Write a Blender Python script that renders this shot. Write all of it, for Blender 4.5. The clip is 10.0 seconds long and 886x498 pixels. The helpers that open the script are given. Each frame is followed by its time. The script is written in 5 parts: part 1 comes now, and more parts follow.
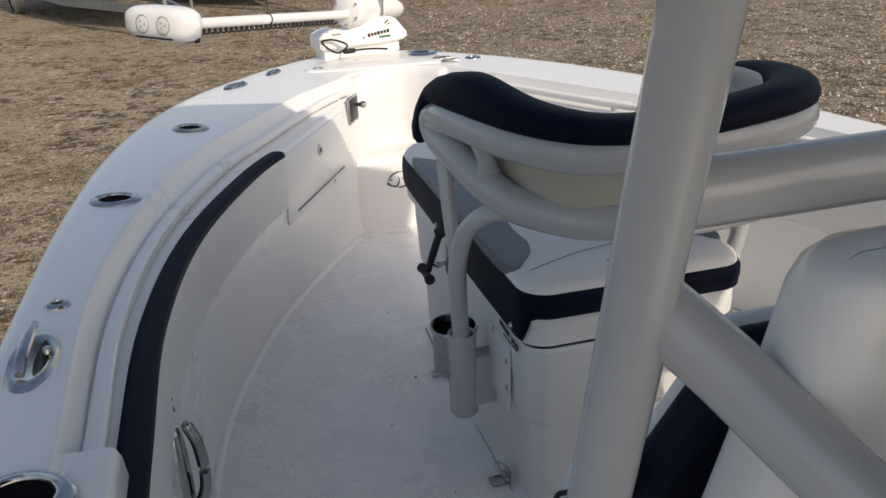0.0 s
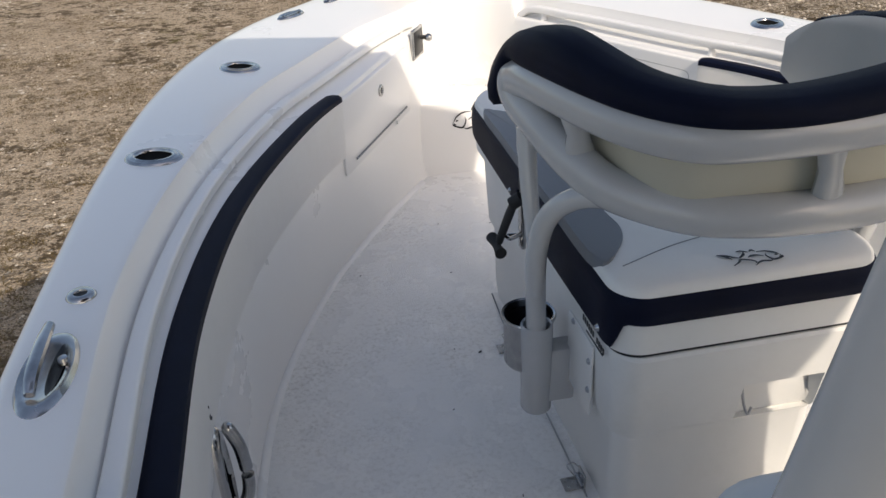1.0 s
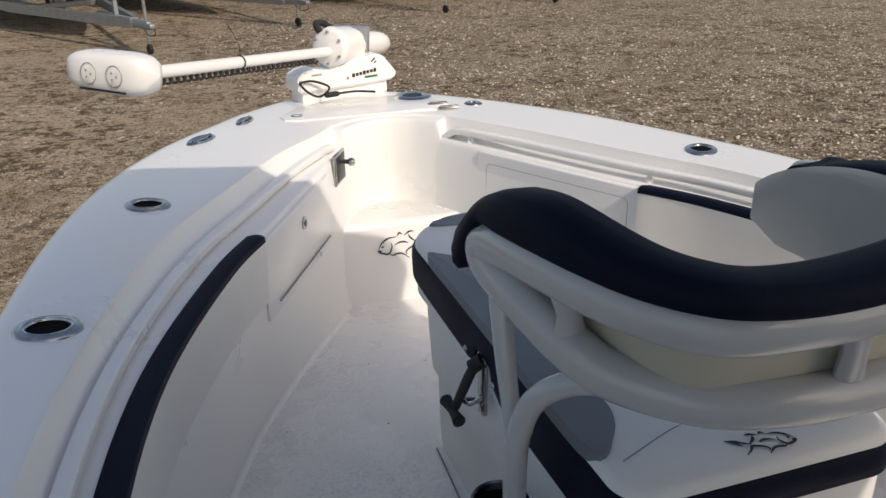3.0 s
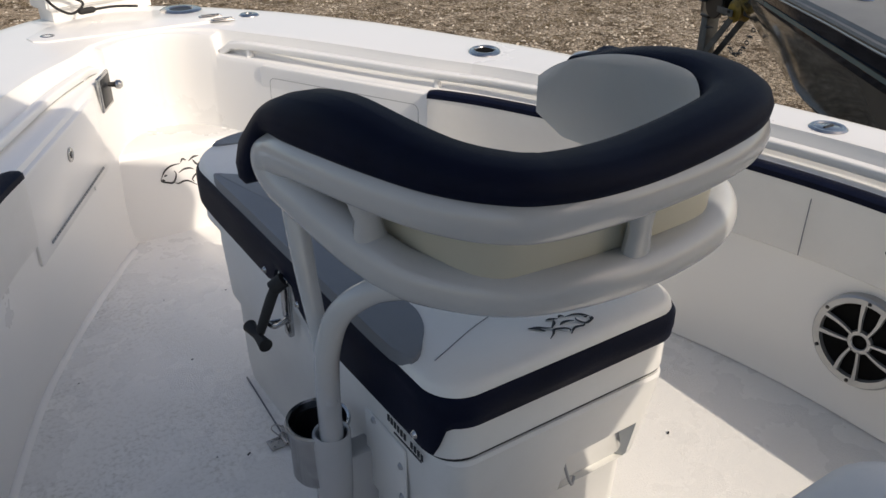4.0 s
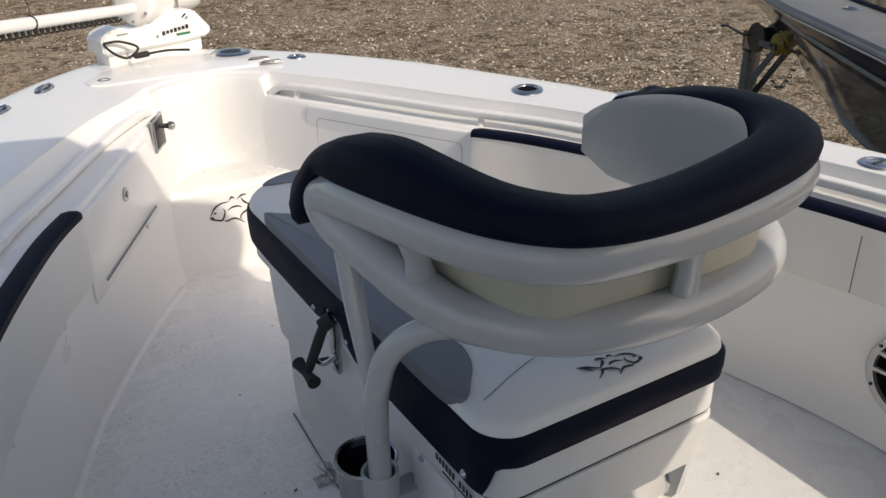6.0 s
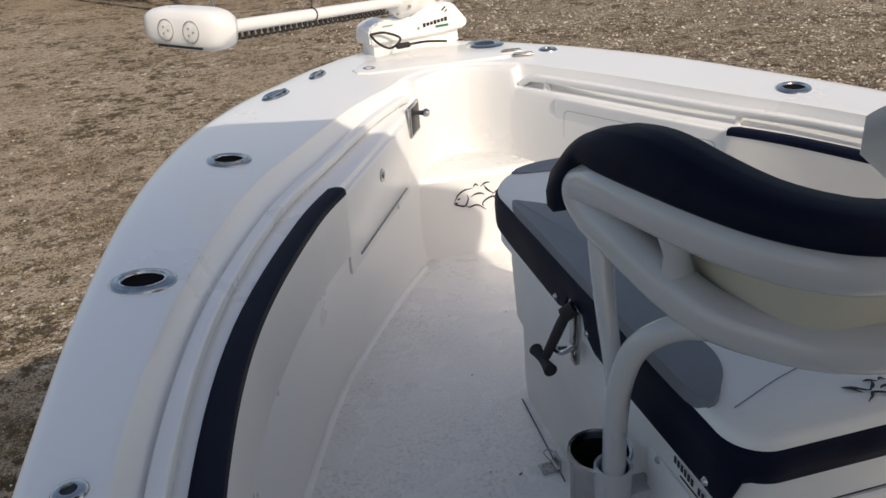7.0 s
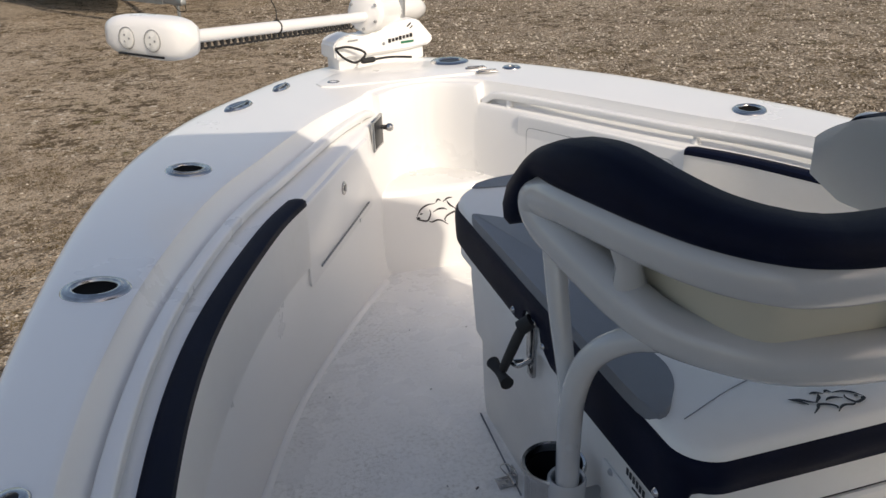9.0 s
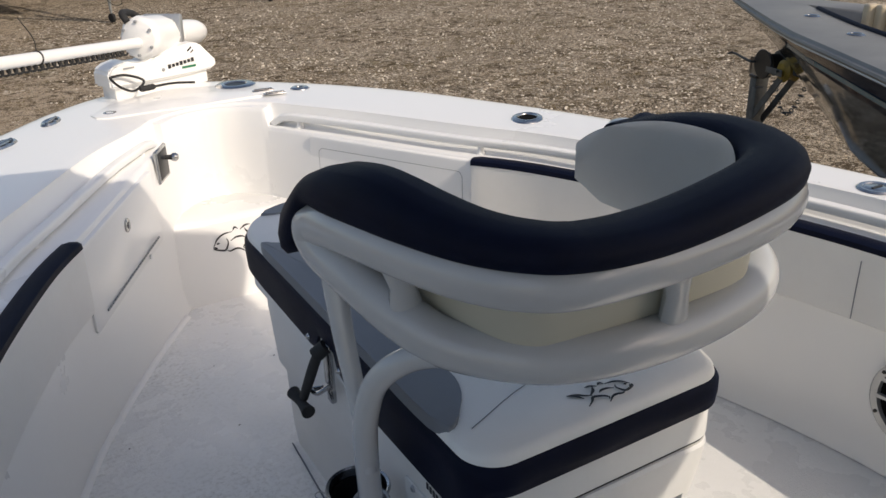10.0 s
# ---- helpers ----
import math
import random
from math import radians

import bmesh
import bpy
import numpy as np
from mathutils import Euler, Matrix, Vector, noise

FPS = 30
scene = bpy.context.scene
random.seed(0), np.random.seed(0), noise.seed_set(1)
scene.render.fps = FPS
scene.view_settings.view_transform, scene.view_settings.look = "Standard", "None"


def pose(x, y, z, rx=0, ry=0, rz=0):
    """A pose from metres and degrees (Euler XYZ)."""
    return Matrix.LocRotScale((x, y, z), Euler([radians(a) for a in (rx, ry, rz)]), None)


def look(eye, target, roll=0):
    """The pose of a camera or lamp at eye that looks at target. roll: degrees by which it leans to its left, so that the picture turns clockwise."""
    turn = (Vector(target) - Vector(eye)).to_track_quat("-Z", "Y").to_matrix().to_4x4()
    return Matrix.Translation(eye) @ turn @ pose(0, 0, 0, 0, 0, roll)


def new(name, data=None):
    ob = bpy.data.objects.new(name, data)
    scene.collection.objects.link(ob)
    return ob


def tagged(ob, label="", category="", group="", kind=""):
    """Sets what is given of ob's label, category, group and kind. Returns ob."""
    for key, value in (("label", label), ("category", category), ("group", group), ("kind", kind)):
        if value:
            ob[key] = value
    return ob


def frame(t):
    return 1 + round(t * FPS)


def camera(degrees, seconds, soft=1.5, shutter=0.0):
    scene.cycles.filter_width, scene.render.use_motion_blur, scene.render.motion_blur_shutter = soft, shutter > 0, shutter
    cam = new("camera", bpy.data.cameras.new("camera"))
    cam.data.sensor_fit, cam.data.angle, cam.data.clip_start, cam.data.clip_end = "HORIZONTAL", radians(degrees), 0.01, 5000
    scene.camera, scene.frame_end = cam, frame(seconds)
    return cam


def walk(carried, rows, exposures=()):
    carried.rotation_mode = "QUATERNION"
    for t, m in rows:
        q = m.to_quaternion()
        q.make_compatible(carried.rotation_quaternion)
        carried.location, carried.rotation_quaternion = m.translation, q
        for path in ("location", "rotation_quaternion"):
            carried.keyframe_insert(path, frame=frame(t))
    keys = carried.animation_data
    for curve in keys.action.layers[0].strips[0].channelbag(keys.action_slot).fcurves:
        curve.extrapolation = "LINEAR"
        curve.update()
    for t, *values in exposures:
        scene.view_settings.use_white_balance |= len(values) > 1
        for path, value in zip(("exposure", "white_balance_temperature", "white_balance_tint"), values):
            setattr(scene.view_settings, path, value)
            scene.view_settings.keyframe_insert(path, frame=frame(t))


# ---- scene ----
cam = camera(57.05, 10.0)
PATH = [
    (0, (-0.6748, -1.7626, 1.1617), (-0.1928, 0.0103, 0.3715), -2.11),
    (0.5, (-0.6783, -1.6739, 1.1636), (-0.2929, 0.0901, 0.3034), -1.58),
    (1, (-0.6382, -1.5172, 1.1783), (-0.3226, 0.2029, 0.2080), -2.62),
    (1.5, (-0.6257, -1.4468, 1.2051), (-0.3167, 0.3144, 0.3092), -3.70),
    (2, (-0.6635, -1.3598, 1.2252), (-0.2180, 0.4426, 0.4817), -2.20),
    (3.5, (-0.6789, -1.2547, 1.2037), (0.0483, 0.4006, 0.3488), -0.87),
    (4, (-0.6559, -1.2397, 1.1803), (0.3257, 0.2193, 0.2275), 0.47),
    (4.5, (-0.6432, -1.2330, 1.1836), (0.5132, 0.0998, 0.2421), 2.18),
    (5, (-0.6466, -1.2346, 1.1851), (0.5323, 0.1016, 0.2769), 2.25),
    (6.5, (-0.6913, -1.2410, 1.1970), (-0.0143, 0.4263, 0.3243), -2.88),
    (7, (-0.7149, -1.2342, 1.1894), (-0.2935, 0.5183, 0.3226), -3.95),
    (7.5, (-0.7380, -1.2401, 1.1844), (-0.5203, 0.5570, 0.3340), -4.07),
    (8, (-0.7447, -1.2380, 1.1814), (-0.4996, 0.5634, 0.3478), -2.70),
    (8.5, (-0.7286, -1.2409, 1.1832), (-0.3606, 0.5422, 0.3555), -1.91),
    (9, (-0.7039, -1.2446, 1.1803), (-0.1957, 0.5022, 0.3494), -2.04),
    (9.5, (-0.6710, -1.2565, 1.1897), (0.0511, 0.4164, 0.3650), -2.11),
    (10, (-0.6409, -1.2595, 1.1928), (0.2679, 0.3250, 0.3783), -1.83),
]
walk(cam, [(t, look(eye, target, roll)) for t, eye, target, roll in PATH], exposures=[(0.0, 0.22, 7600, 13), (0.5, 0.16, 7600, 13), (1.0, 0.52, 7600, 13), (1.5, 0.32, 7600, 13), (2.0, 0.02, 7500, 13), (3.5, 0.27, 7600, 13), (5.0, 0.35, 7600, 13), (6.5, 0.23, 7600, 13), (7.0, 0.25, 7600, 13), (9.0, 0.28, 7600, 13), (10.0, 0.28, 7500, 13)])

# ---- light ----
SUN = Vector((0.46, -1.12, 1.0)).normalized()
world = bpy.data.worlds.new("sky")
world.use_nodes = True
scene.world = world
wn = world.node_tree.nodes
sky = wn.new("ShaderNodeTexSky")
sky.sky_type, sky.sun_disc, sky.dust_density = "NISHITA", False, 2.0
sky.sun_elevation, sky.sun_rotation = math.asin(SUN.z), math.atan2(SUN.x, SUN.y)
world.node_tree.links.new(sky.outputs[0], wn["Background"].inputs[0])
wn["Background"].inputs[1].default_value = 0.132
sun = new("sun", bpy.data.lights.new("sun", "SUN"))
sun.data.energy, sun.data.angle, sun.data.color = 2.12, radians(0.5), (1.0, 0.968, 0.918)
sun.matrix_world = look(SUN * 20, (0, 0, 0))

# ---- materials ----


def material(name, colour, rough=0.5, metal=0.0, coat=0.0, vary=0.0, scale=8.0, bump=0.0, bump_scale=200.0, tint=None, rough_vary=0.0, stain=0.0, stain_scale=2.5, gloss=0.5):
    """A surface with variation at two scales: broad tint and fine grain, a bump and uneven gloss."""
    m = bpy.data.materials.new(name)
    m.use_nodes = True
    n, l = m.node_tree.nodes, m.node_tree.links
    b = n["Principled BSDF"]
    b.inputs["Base Color"].default_value = (*colour, 1)
    b.inputs["Roughness"].default_value, b.inputs["Metallic"].default_value = rough, metal
    b.inputs["Coat Weight"].default_value, b.inputs["Coat Roughness"].default_value = coat, 0.08
    b.inputs["Specular IOR Level"].default_value = gloss
    co = n.new("ShaderNodeTexCoord")
    if vary or stain:
        t1 = n.new("ShaderNodeTexNoise")
        t1.inputs["Scale"].default_value, t1.inputs["Detail"].default_value, t1.inputs["Roughness"].default_value = scale, 6, 0.6
        l.new(co.outputs["Object"], t1.inputs["Vector"])
        mix = n.new("ShaderNodeMix")
        mix.data_type = "RGBA"
        dark = tint or tuple(c * (1 - vary) for c in colour)
        mix.inputs[6].default_value, mix.inputs[7].default_value = (*dark, 1), (*colour, 1)
        ramp = n.new("ShaderNodeMapRange")
        ramp.inputs[1].default_value, ramp.inputs[2].default_value = 0.35, 0.65
        l.new(t1.outputs[0], ramp.inputs[0])
        l.new(ramp.outputs[0], mix.inputs[0])
        last = mix.outputs[2]
        if stain:
            t2 = n.new("ShaderNodeTexNoise")
            t2.inputs["Scale"].default_value, t2.inputs["Detail"].default_value, t2.inputs["Roughness"].default_value = stain_scale, 10, 0.72
            l.new(co.outputs["Object"], t2.inputs["Vector"])
            r2 = n.new("ShaderNodeMapRange")
            r2.inputs[1].default_value, r2.inputs[2].default_value, r2.inputs[4].default_value = 0.52, 0.72, stain
            l.new(t2.outputs[0], r2.inputs[0])
            mx = n.new("ShaderNodeMix")
            mx.data_type = "RGBA"
            mx.inputs[7].default_value = (*[c * f for c, f in zip(colour, (0.62, 0.6, 0.54))], 1)
            l.new(r2.outputs[0], mx.inputs[0])
            l.new(last, mx.inputs[6])
            last = mx.outputs[2]
        l.new(last, b.inputs["Base Color"])
        if rough_vary:
            rr = n.new("ShaderNodeMapRange")
            rr.inputs[1].default_value, rr.inputs[2].default_value = 0.3, 0.7
            rr.inputs[3].default_value, rr.inputs[4].default_value = rough - rough_vary, rough + rough_vary
            l.new(t1.outputs[0], rr.inputs[0])
            l.new(rr.outputs[0], b.inputs["Roughness"])
    if bump:
        t3 = n.new("ShaderNodeTexNoise")
        t3.inputs["Scale"].default_value, t3.inputs["Detail"].default_value = bump_scale, 3
        l.new(co.outputs["Object"], t3.inputs["Vector"])
        bp = n.new("ShaderNodeBump")
        bp.inputs["Strength"].default_value, bp.inputs["Distance"].default_value = bump, 0.002
        l.new(t3.outputs[0], bp.inputs["Height"])
        l.new(bp.outputs[0], b.inputs["Normal"])
    return m


GEL = material("white_gelcoat", (0.845, 0.842, 0.825), 0.30, coat=0.25, vary=0.025, scale=1.6, rough_vary=0.05)


def deck_material():
    """White non-skid deck with worn grey-brown speckle in patches and a patchy sheen."""
    m = material("nonskid_deck", (0.85, 0.847, 0.825), 0.3, bump=0.6, bump_scale=260)
    n, l = m.node_tree.nodes, m.node_tree.links
    b = n["Principled BSDF"]
    co = n.new("ShaderNodeTexCoord")

    def spread(scale, detail, lo, hi, a, c):
        t = n.new("ShaderNodeTexNoise")
        t.inputs["Scale"].default_value, t.inputs["Detail"].default_value, t.inputs["Roughness"].default_value = scale, detail, 0.6
        r = n.new("ShaderNodeMapRange")
        for k, q in enumerate((lo, hi, a, c)):
            r.inputs[k + 1].default_value = q
        l.new(co.outputs["Object"], t.inputs["Vector"])
        l.new(t.outputs[0], r.inputs[0])
        return r.outputs[0]

    times = n.new("ShaderNodeMath")
    times.operation = "MULTIPLY"
    l.new(spread(95, 4, 0.47, 0.66, 0.0, 1.0), times.inputs[0])
    l.new(spread(3.4, 5, 0.40, 0.62, 0.03, 0.5), times.inputs[1])
    sep = n.new("ShaderNodeSeparateXYZ")
    l.new(co.outputs["Object"], sep.inputs[0])
    port = n.new("ShaderNodeMapRange")
    for k, q in enumerate((-0.05, -0.32, 0.12, 1.0)):
        port.inputs[k + 1].default_value = q
    l.new(sep.outputs[0], port.inputs[0])
    worn = n.new("ShaderNodeMath")
    worn.operation = "MULTIPLY"
    l.new(times.outputs[0], worn.inputs[0])
    l.new(port.outputs[0], worn.inputs[1])
    mx = n.new("ShaderNodeMix")
    mx.data_type = "RGBA"
    mx.inputs[6].default_value, mx.inputs[7].default_value = (0.85, 0.847, 0.825, 1), (0.40, 0.385, 0.34, 1)
    l.new(worn.outputs[0], mx.inputs[0])
    l.new(mx.outputs[2], b.inputs["Base Color"])
    l.new(spread(6, 4, 0.35, 0.65, 0.16, 0.42), b.inputs["Roughness"])
    return m


NONSKID = deck_material()
COOLER = material("moulded_cooler_plastic", (0.78, 0.78, 0.75), 0.38, vary=0.05, scale=4, bump=0.05, bump_scale=150, stain=0.12, stain_scale=9)
# White pipe: the shade under the top is put into this mid-grey colour.
PIPE = material("shaded_white_powder_coat", (0.46, 0.472, 0.48), 0.22, coat=0.4, vary=0.04, scale=9, rough_vary=0.05)
NAVY = material("navy_vinyl", (0.0032, 0.0058, 0.020), 0.55, vary=0.25, scale=14, bump=0.35, bump_scale=900, gloss=0.11)
WHITE_VINYL = material("white_vinyl", (0.80, 0.79, 0.76), 0.5, vary=0.06, scale=6, bump=0.3, bump_scale=700, stain=0.15, stain_scale=6)
GREY_VINYL = material("grey_vinyl", (0.16, 0.175, 0.20), 0.5, vary=0.1, scale=9, bump=0.3, bump_scale=700)
CREAM = material("cream_panel", (0.50, 0.485, 0.40), 0.45, vary=0.06, scale=5)
STEEL = material("polished_stainless", (0.52, 0.52, 0.52), 0.22, 1.0, vary=0.3, scale=30, rough_vary=0.06)
DARK = material("black_plastic", (0.012, 0.012, 0.013), 0.42, vary=0.3, scale=20, bump=0.1)
RUBBER = material("black_rubber", (0.02, 0.02, 0.02), 0.75, vary=0.3, scale=30, bump=0.2)
SOCKET = material("matt_black_socket", (0.008, 0.008, 0.008), 0.9, gloss=0.05)
INK = material("black_print", (0.012, 0.012, 0.014), 0.5)
GREYMETAL = material("silver_paint", (0.42, 0.43, 0.44), 0.34, 0.6, vary=0.1, scale=20)
GALV = material("galvanised_steel", (0.33, 0.35, 0.36), 0.5, 0.7, vary=0.25, scale=9, rough_vary=0.1)
HULL_DARK = material("dark_gelcoat", (0.004, 0.006, 0.018), 0.12, coat=0.15, vary=0.2, scale=2, gloss=0.3)
HULL_GREY = material("grey_hull_paint", (0.12, 0.105, 0.088), 0.10, coat=0.6, vary=0.12, scale=2, bump=0.25, bump_scale=7)
GREY_GEL = material("grey_gelcoat", (0.34, 0.34, 0.34), 0.3, coat=0.3, vary=0.08, scale=4, stain=0.15)
WEATHERED_GEL = material("weathered_grey_gelcoat", (0.17, 0.168, 0.162), 0.45, vary=0.2, scale=3, stain=0.3, stain_scale=5, bump=0.1, bump_scale=60)
TAN = material("tan_vinyl", (0.52, 0.43, 0.30), 0.5, vary=0.1, scale=7)
GREEN = material("green_print", (0.02, 0.18, 0.09), 0.5)

# ---- helpers of the build ----


def thing(name, at, label, category, group="", kind=""):
    ob = new(name)
    ob.location = at
    ob.empty_display_size = 0.1
    return tagged(ob, label, category, group, kind)


def part(name, bm, mat, parent, label="", angle=35.0):
    """Links a bmesh, made in world coordinates, as one mesh under a thing or under a part."""
    bmesh.ops.recalc_face_normals(bm, faces=bm.faces[:])
    me = bpy.data.meshes.new(name)
    bm.to_mesh(me)
    bm.free()
    me.materials.append(mat)
    me.shade_smooth()
    me.set_sharp_from_angle(angle=radians(angle))
    ob = new(name, me)
    if parent:
        ob.parent = parent
        if parent.data is None:
            ob.matrix_parent_inverse = Matrix.Translation(-parent.location)
    if label:
        tagged(ob, label)
    return ob


def cat(pts, n=8, closed=False):
    """A smooth line through points of any dimension."""
    p = [np.array(q, float) for q in pts]
    k, out = len(p), []
    for i in range(k if closed else k - 1):
        if closed:
            a, b, c, d = p[i - 1], p[i], p[(i + 1) % k], p[(i + 2) % k]
        else:
            b, c = p[i], p[i + 1]
            a = p[i - 1] if i else 2 * b - c
            d = p[i + 2] if i + 2 < k else 2 * c - b
        for j in range(n):
            t = j / n
            out.append(0.5 * (2 * b + (c - a) * t + (2 * a - 5 * b + 4 * c - d) * t * t + (3 * b - a - 3 * c + d) * t ** 3))
    if not closed:
        out.append(p[-1])
    return out


def sweep(bm, pts, section, closed=False, caps=True, up=(0, 0, 1)):
    """Sweeps a closed section (pairs across, above) along a line; section may be a function of the fraction along."""
    pts = [Vector(p) for p in pts]
    k, rings = len(pts), []
    upv = Vector(up)
    for i, p in enumerate(pts):
        a = pts[i - 1] if (i or closed) else p
        b = pts[(i + 1) % k] if (i < k - 1 or closed) else p
        d = (b - a).normalized()
        s = d.cross(upv)
        s = s.normalized() if s.length > 1e-4 else Vector((1, 0, 0))
        v = s.cross(d)
        sec = section(i / max(k - 1, 1)) if callable(section) else section
        rings.append([bm.verts.new(p + s * x + v * y) for x, y in sec])
    for i in range(k if closed else k - 1):
        r, q = rings[i], rings[(i + 1) % k]
        for j in range(len(r)):
            bm.faces.new((r[j], r[j - 1], q[j - 1], q[j]))
    if caps and not closed:
        bm.faces.new(rings[0])
        bm.faces.new(rings[-1][::-1])
    return rings


def pipe(bm, pts, section):
    """Sweeps a round section along a line of any shape, without twisting it."""
    pts = [Vector(p) for p in pts]
    k, rings, s = len(pts), [], None
    for i, p in enumerate(pts):
        d = (pts[min(i + 1, k - 1)] - pts[max(i - 1, 0)]).normalized()
        if s is None:
            s = d.cross(Vector((0, 0, 1)) if abs(d.z) < 0.9 else Vector((0, 1, 0)))
        s = (s - d * s.dot(d)).normalized()
        v = s.cross(d)
        rings.append([bm.verts.new(p + s * x + v * y) for x, y in section])
    for r, q in zip(rings, rings[1:]):
        for j in range(len(r)):
            bm.faces.new((r[j], r[j - 1], q[j - 1], q[j]))
    bm.faces.new(rings[0])
    bm.faces.new(rings[-1][::-1])


def ring(r, seg=14, ry=None):
    return [(r * math.cos(2 * math.pi * j / seg), (ry or r) * math.sin(2 * math.pi * j / seg)) for j in range(seg)]


def tube(pts, r, seg=14, smooth=0, up=(0, 0, 1), dome=False):
    bm = bmesh.new()
    pts = cat(pts, smooth) if smooth else pts
    sec = ring(r, seg)
    if dome:
        n = len(pts)
        sec0 = sec
        d0 = Vector(pts[0]) - Vector(pts[1])
        d1 = Vector(pts[-1]) - Vector(pts[-2])
        d0.normalize(), d1.normalize()
        pre = [Vector(pts[0]) + d0 * r * math.sin(a) for a in (1.5, 1.1, 0.6)]
        post = [Vector(pts[-1]) + d1 * r * math.sin(a) for a in (0.6, 1.1, 1.5)]
        allp = pre + [Vector(p) for p in pts] + post
        sc = [math.cos(a) for a in (1.5, 1.1, 0.6)] + [1] * n + [math.cos(a) for a in (0.6, 1.1, 1.5)]
        m = len(allp) - 1
        sweep(bm, allp, lambda f: [(x * sc[round(f * m)], y * sc[round(f * m)]) for x, y in sec0], up=up)
    else:
        pipe(bm, pts, sec)
    return bm


def rbox(size, at, bevel=0.01, seg=3, turn=None, bm=None):
    """A box with rounded edges; at is its centre, turn a rotation."""
    b = bmesh.new()
    bmesh.ops.create_cube(b, size=1, matrix=Matrix.Diagonal((*size, 1)))
    if bevel:
        bmesh.ops.bevel(b, geom=b.edges[:], offset=bevel, segments=seg, profile=0.5, affect="EDGES")
    b.transform(Matrix.Translation(at) @ (turn.to_4x4() if turn else Matrix()))
    return joined(bm, b)


def joined(bm, b):
    if bm is None:
        return b
    me = bpy.data.meshes.new("tmp")
    b.to_mesh(me)
    b.free()
    bm.from_mesh(me)
    bpy.data.meshes.remove(me)
    return bm


def lathe(profile, m=Matrix(), seg=32, bm=None, sx=1.0, sy=1.0):
    """Turns pairs (radius, height) about z; m places it."""
    b = bmesh.new()
    rows = []
    for r, z in profile:
        if r < 1e-6:
            rows.append([b.verts.new((0, 0, z))])
        else:
            rows.append([b.verts.new((r * sx * math.cos(2 * math.pi * j / seg), r * sy * math.sin(2 * math.pi * j / seg), z)) for j in range(seg)])
    for p, q in zip(rows, rows[1:]):
        for j in range(seg):
            k = (j + 1) % seg
            vs = [p[0] if len(p) == 1 else p[j], p[0] if len(p) == 1 else p[k], q[0] if len(q) == 1 else q[k], q[0] if len(q) == 1 else q[j]]
            vs = list(dict.fromkeys(vs))
            if len(vs) > 2:
                b.faces.new(vs)
    b.transform(m)
    return joined(bm, b)


def prism(outline, z0, z1, bevel=0.0, seg=3, bm=None, m=None):
    """An outline (pairs) raised from z0 to z1, its top rim rounded."""
    b = bmesh.new()
    lo = [b.verts.new((x, y, z0)) for x, y in outline]
    hi = [b.verts.new((x, y, z1)) for x, y in outline]
    b.faces.new(lo[::-1])
    top = b.faces.new(hi)
    for j in range(len(lo)):
        b.faces.new((lo[j - 1], lo[j], hi[j], hi[j - 1]))
    if bevel:
        bmesh.ops.bevel(b, geom=list(top.edges), offset=bevel, segments=seg, profile=0.5, affect="EDGES")
    if m:
        b.transform(m)
    return joined(bm, b)


def round_rect(x0, x1, y0, y1, r, seg=6):
    """Outline of a rectangle with rounded corners; r: one radius, or four from the lower left anticlockwise."""
    rs = r if isinstance(r, (tuple, list)) else (r,) * 4
    out = []
    for (cx, cy, a0), q in zip(((x0, y0, 180), (x1, y0, 270), (x1, y1, 0), (x0, y1, 90)), rs):
        cx, cy = cx + (q if cx == x0 else -q), cy + (q if cy == y0 else -q)
        for j in range(seg + 1):
            a = radians(a0 + 90 * j / seg)
            out.append((cx + q * math.cos(a), cy + q * math.sin(a)))
    return out


def frame_at(p, normal, along):
    """A matrix whose z is the normal and whose x lies along a direction."""
    z = Vector(normal).normalized()
    y = z.cross(Vector(along)).normalized()
    x = y.cross(z)
    m = Matrix((x, y, z)).transposed().to_4x4()
    return Matrix.Translation(p) @ m


# ---- the boat: hull, gunwale, liner and floor ----
GROUND = -1.0
CAP = 0.562
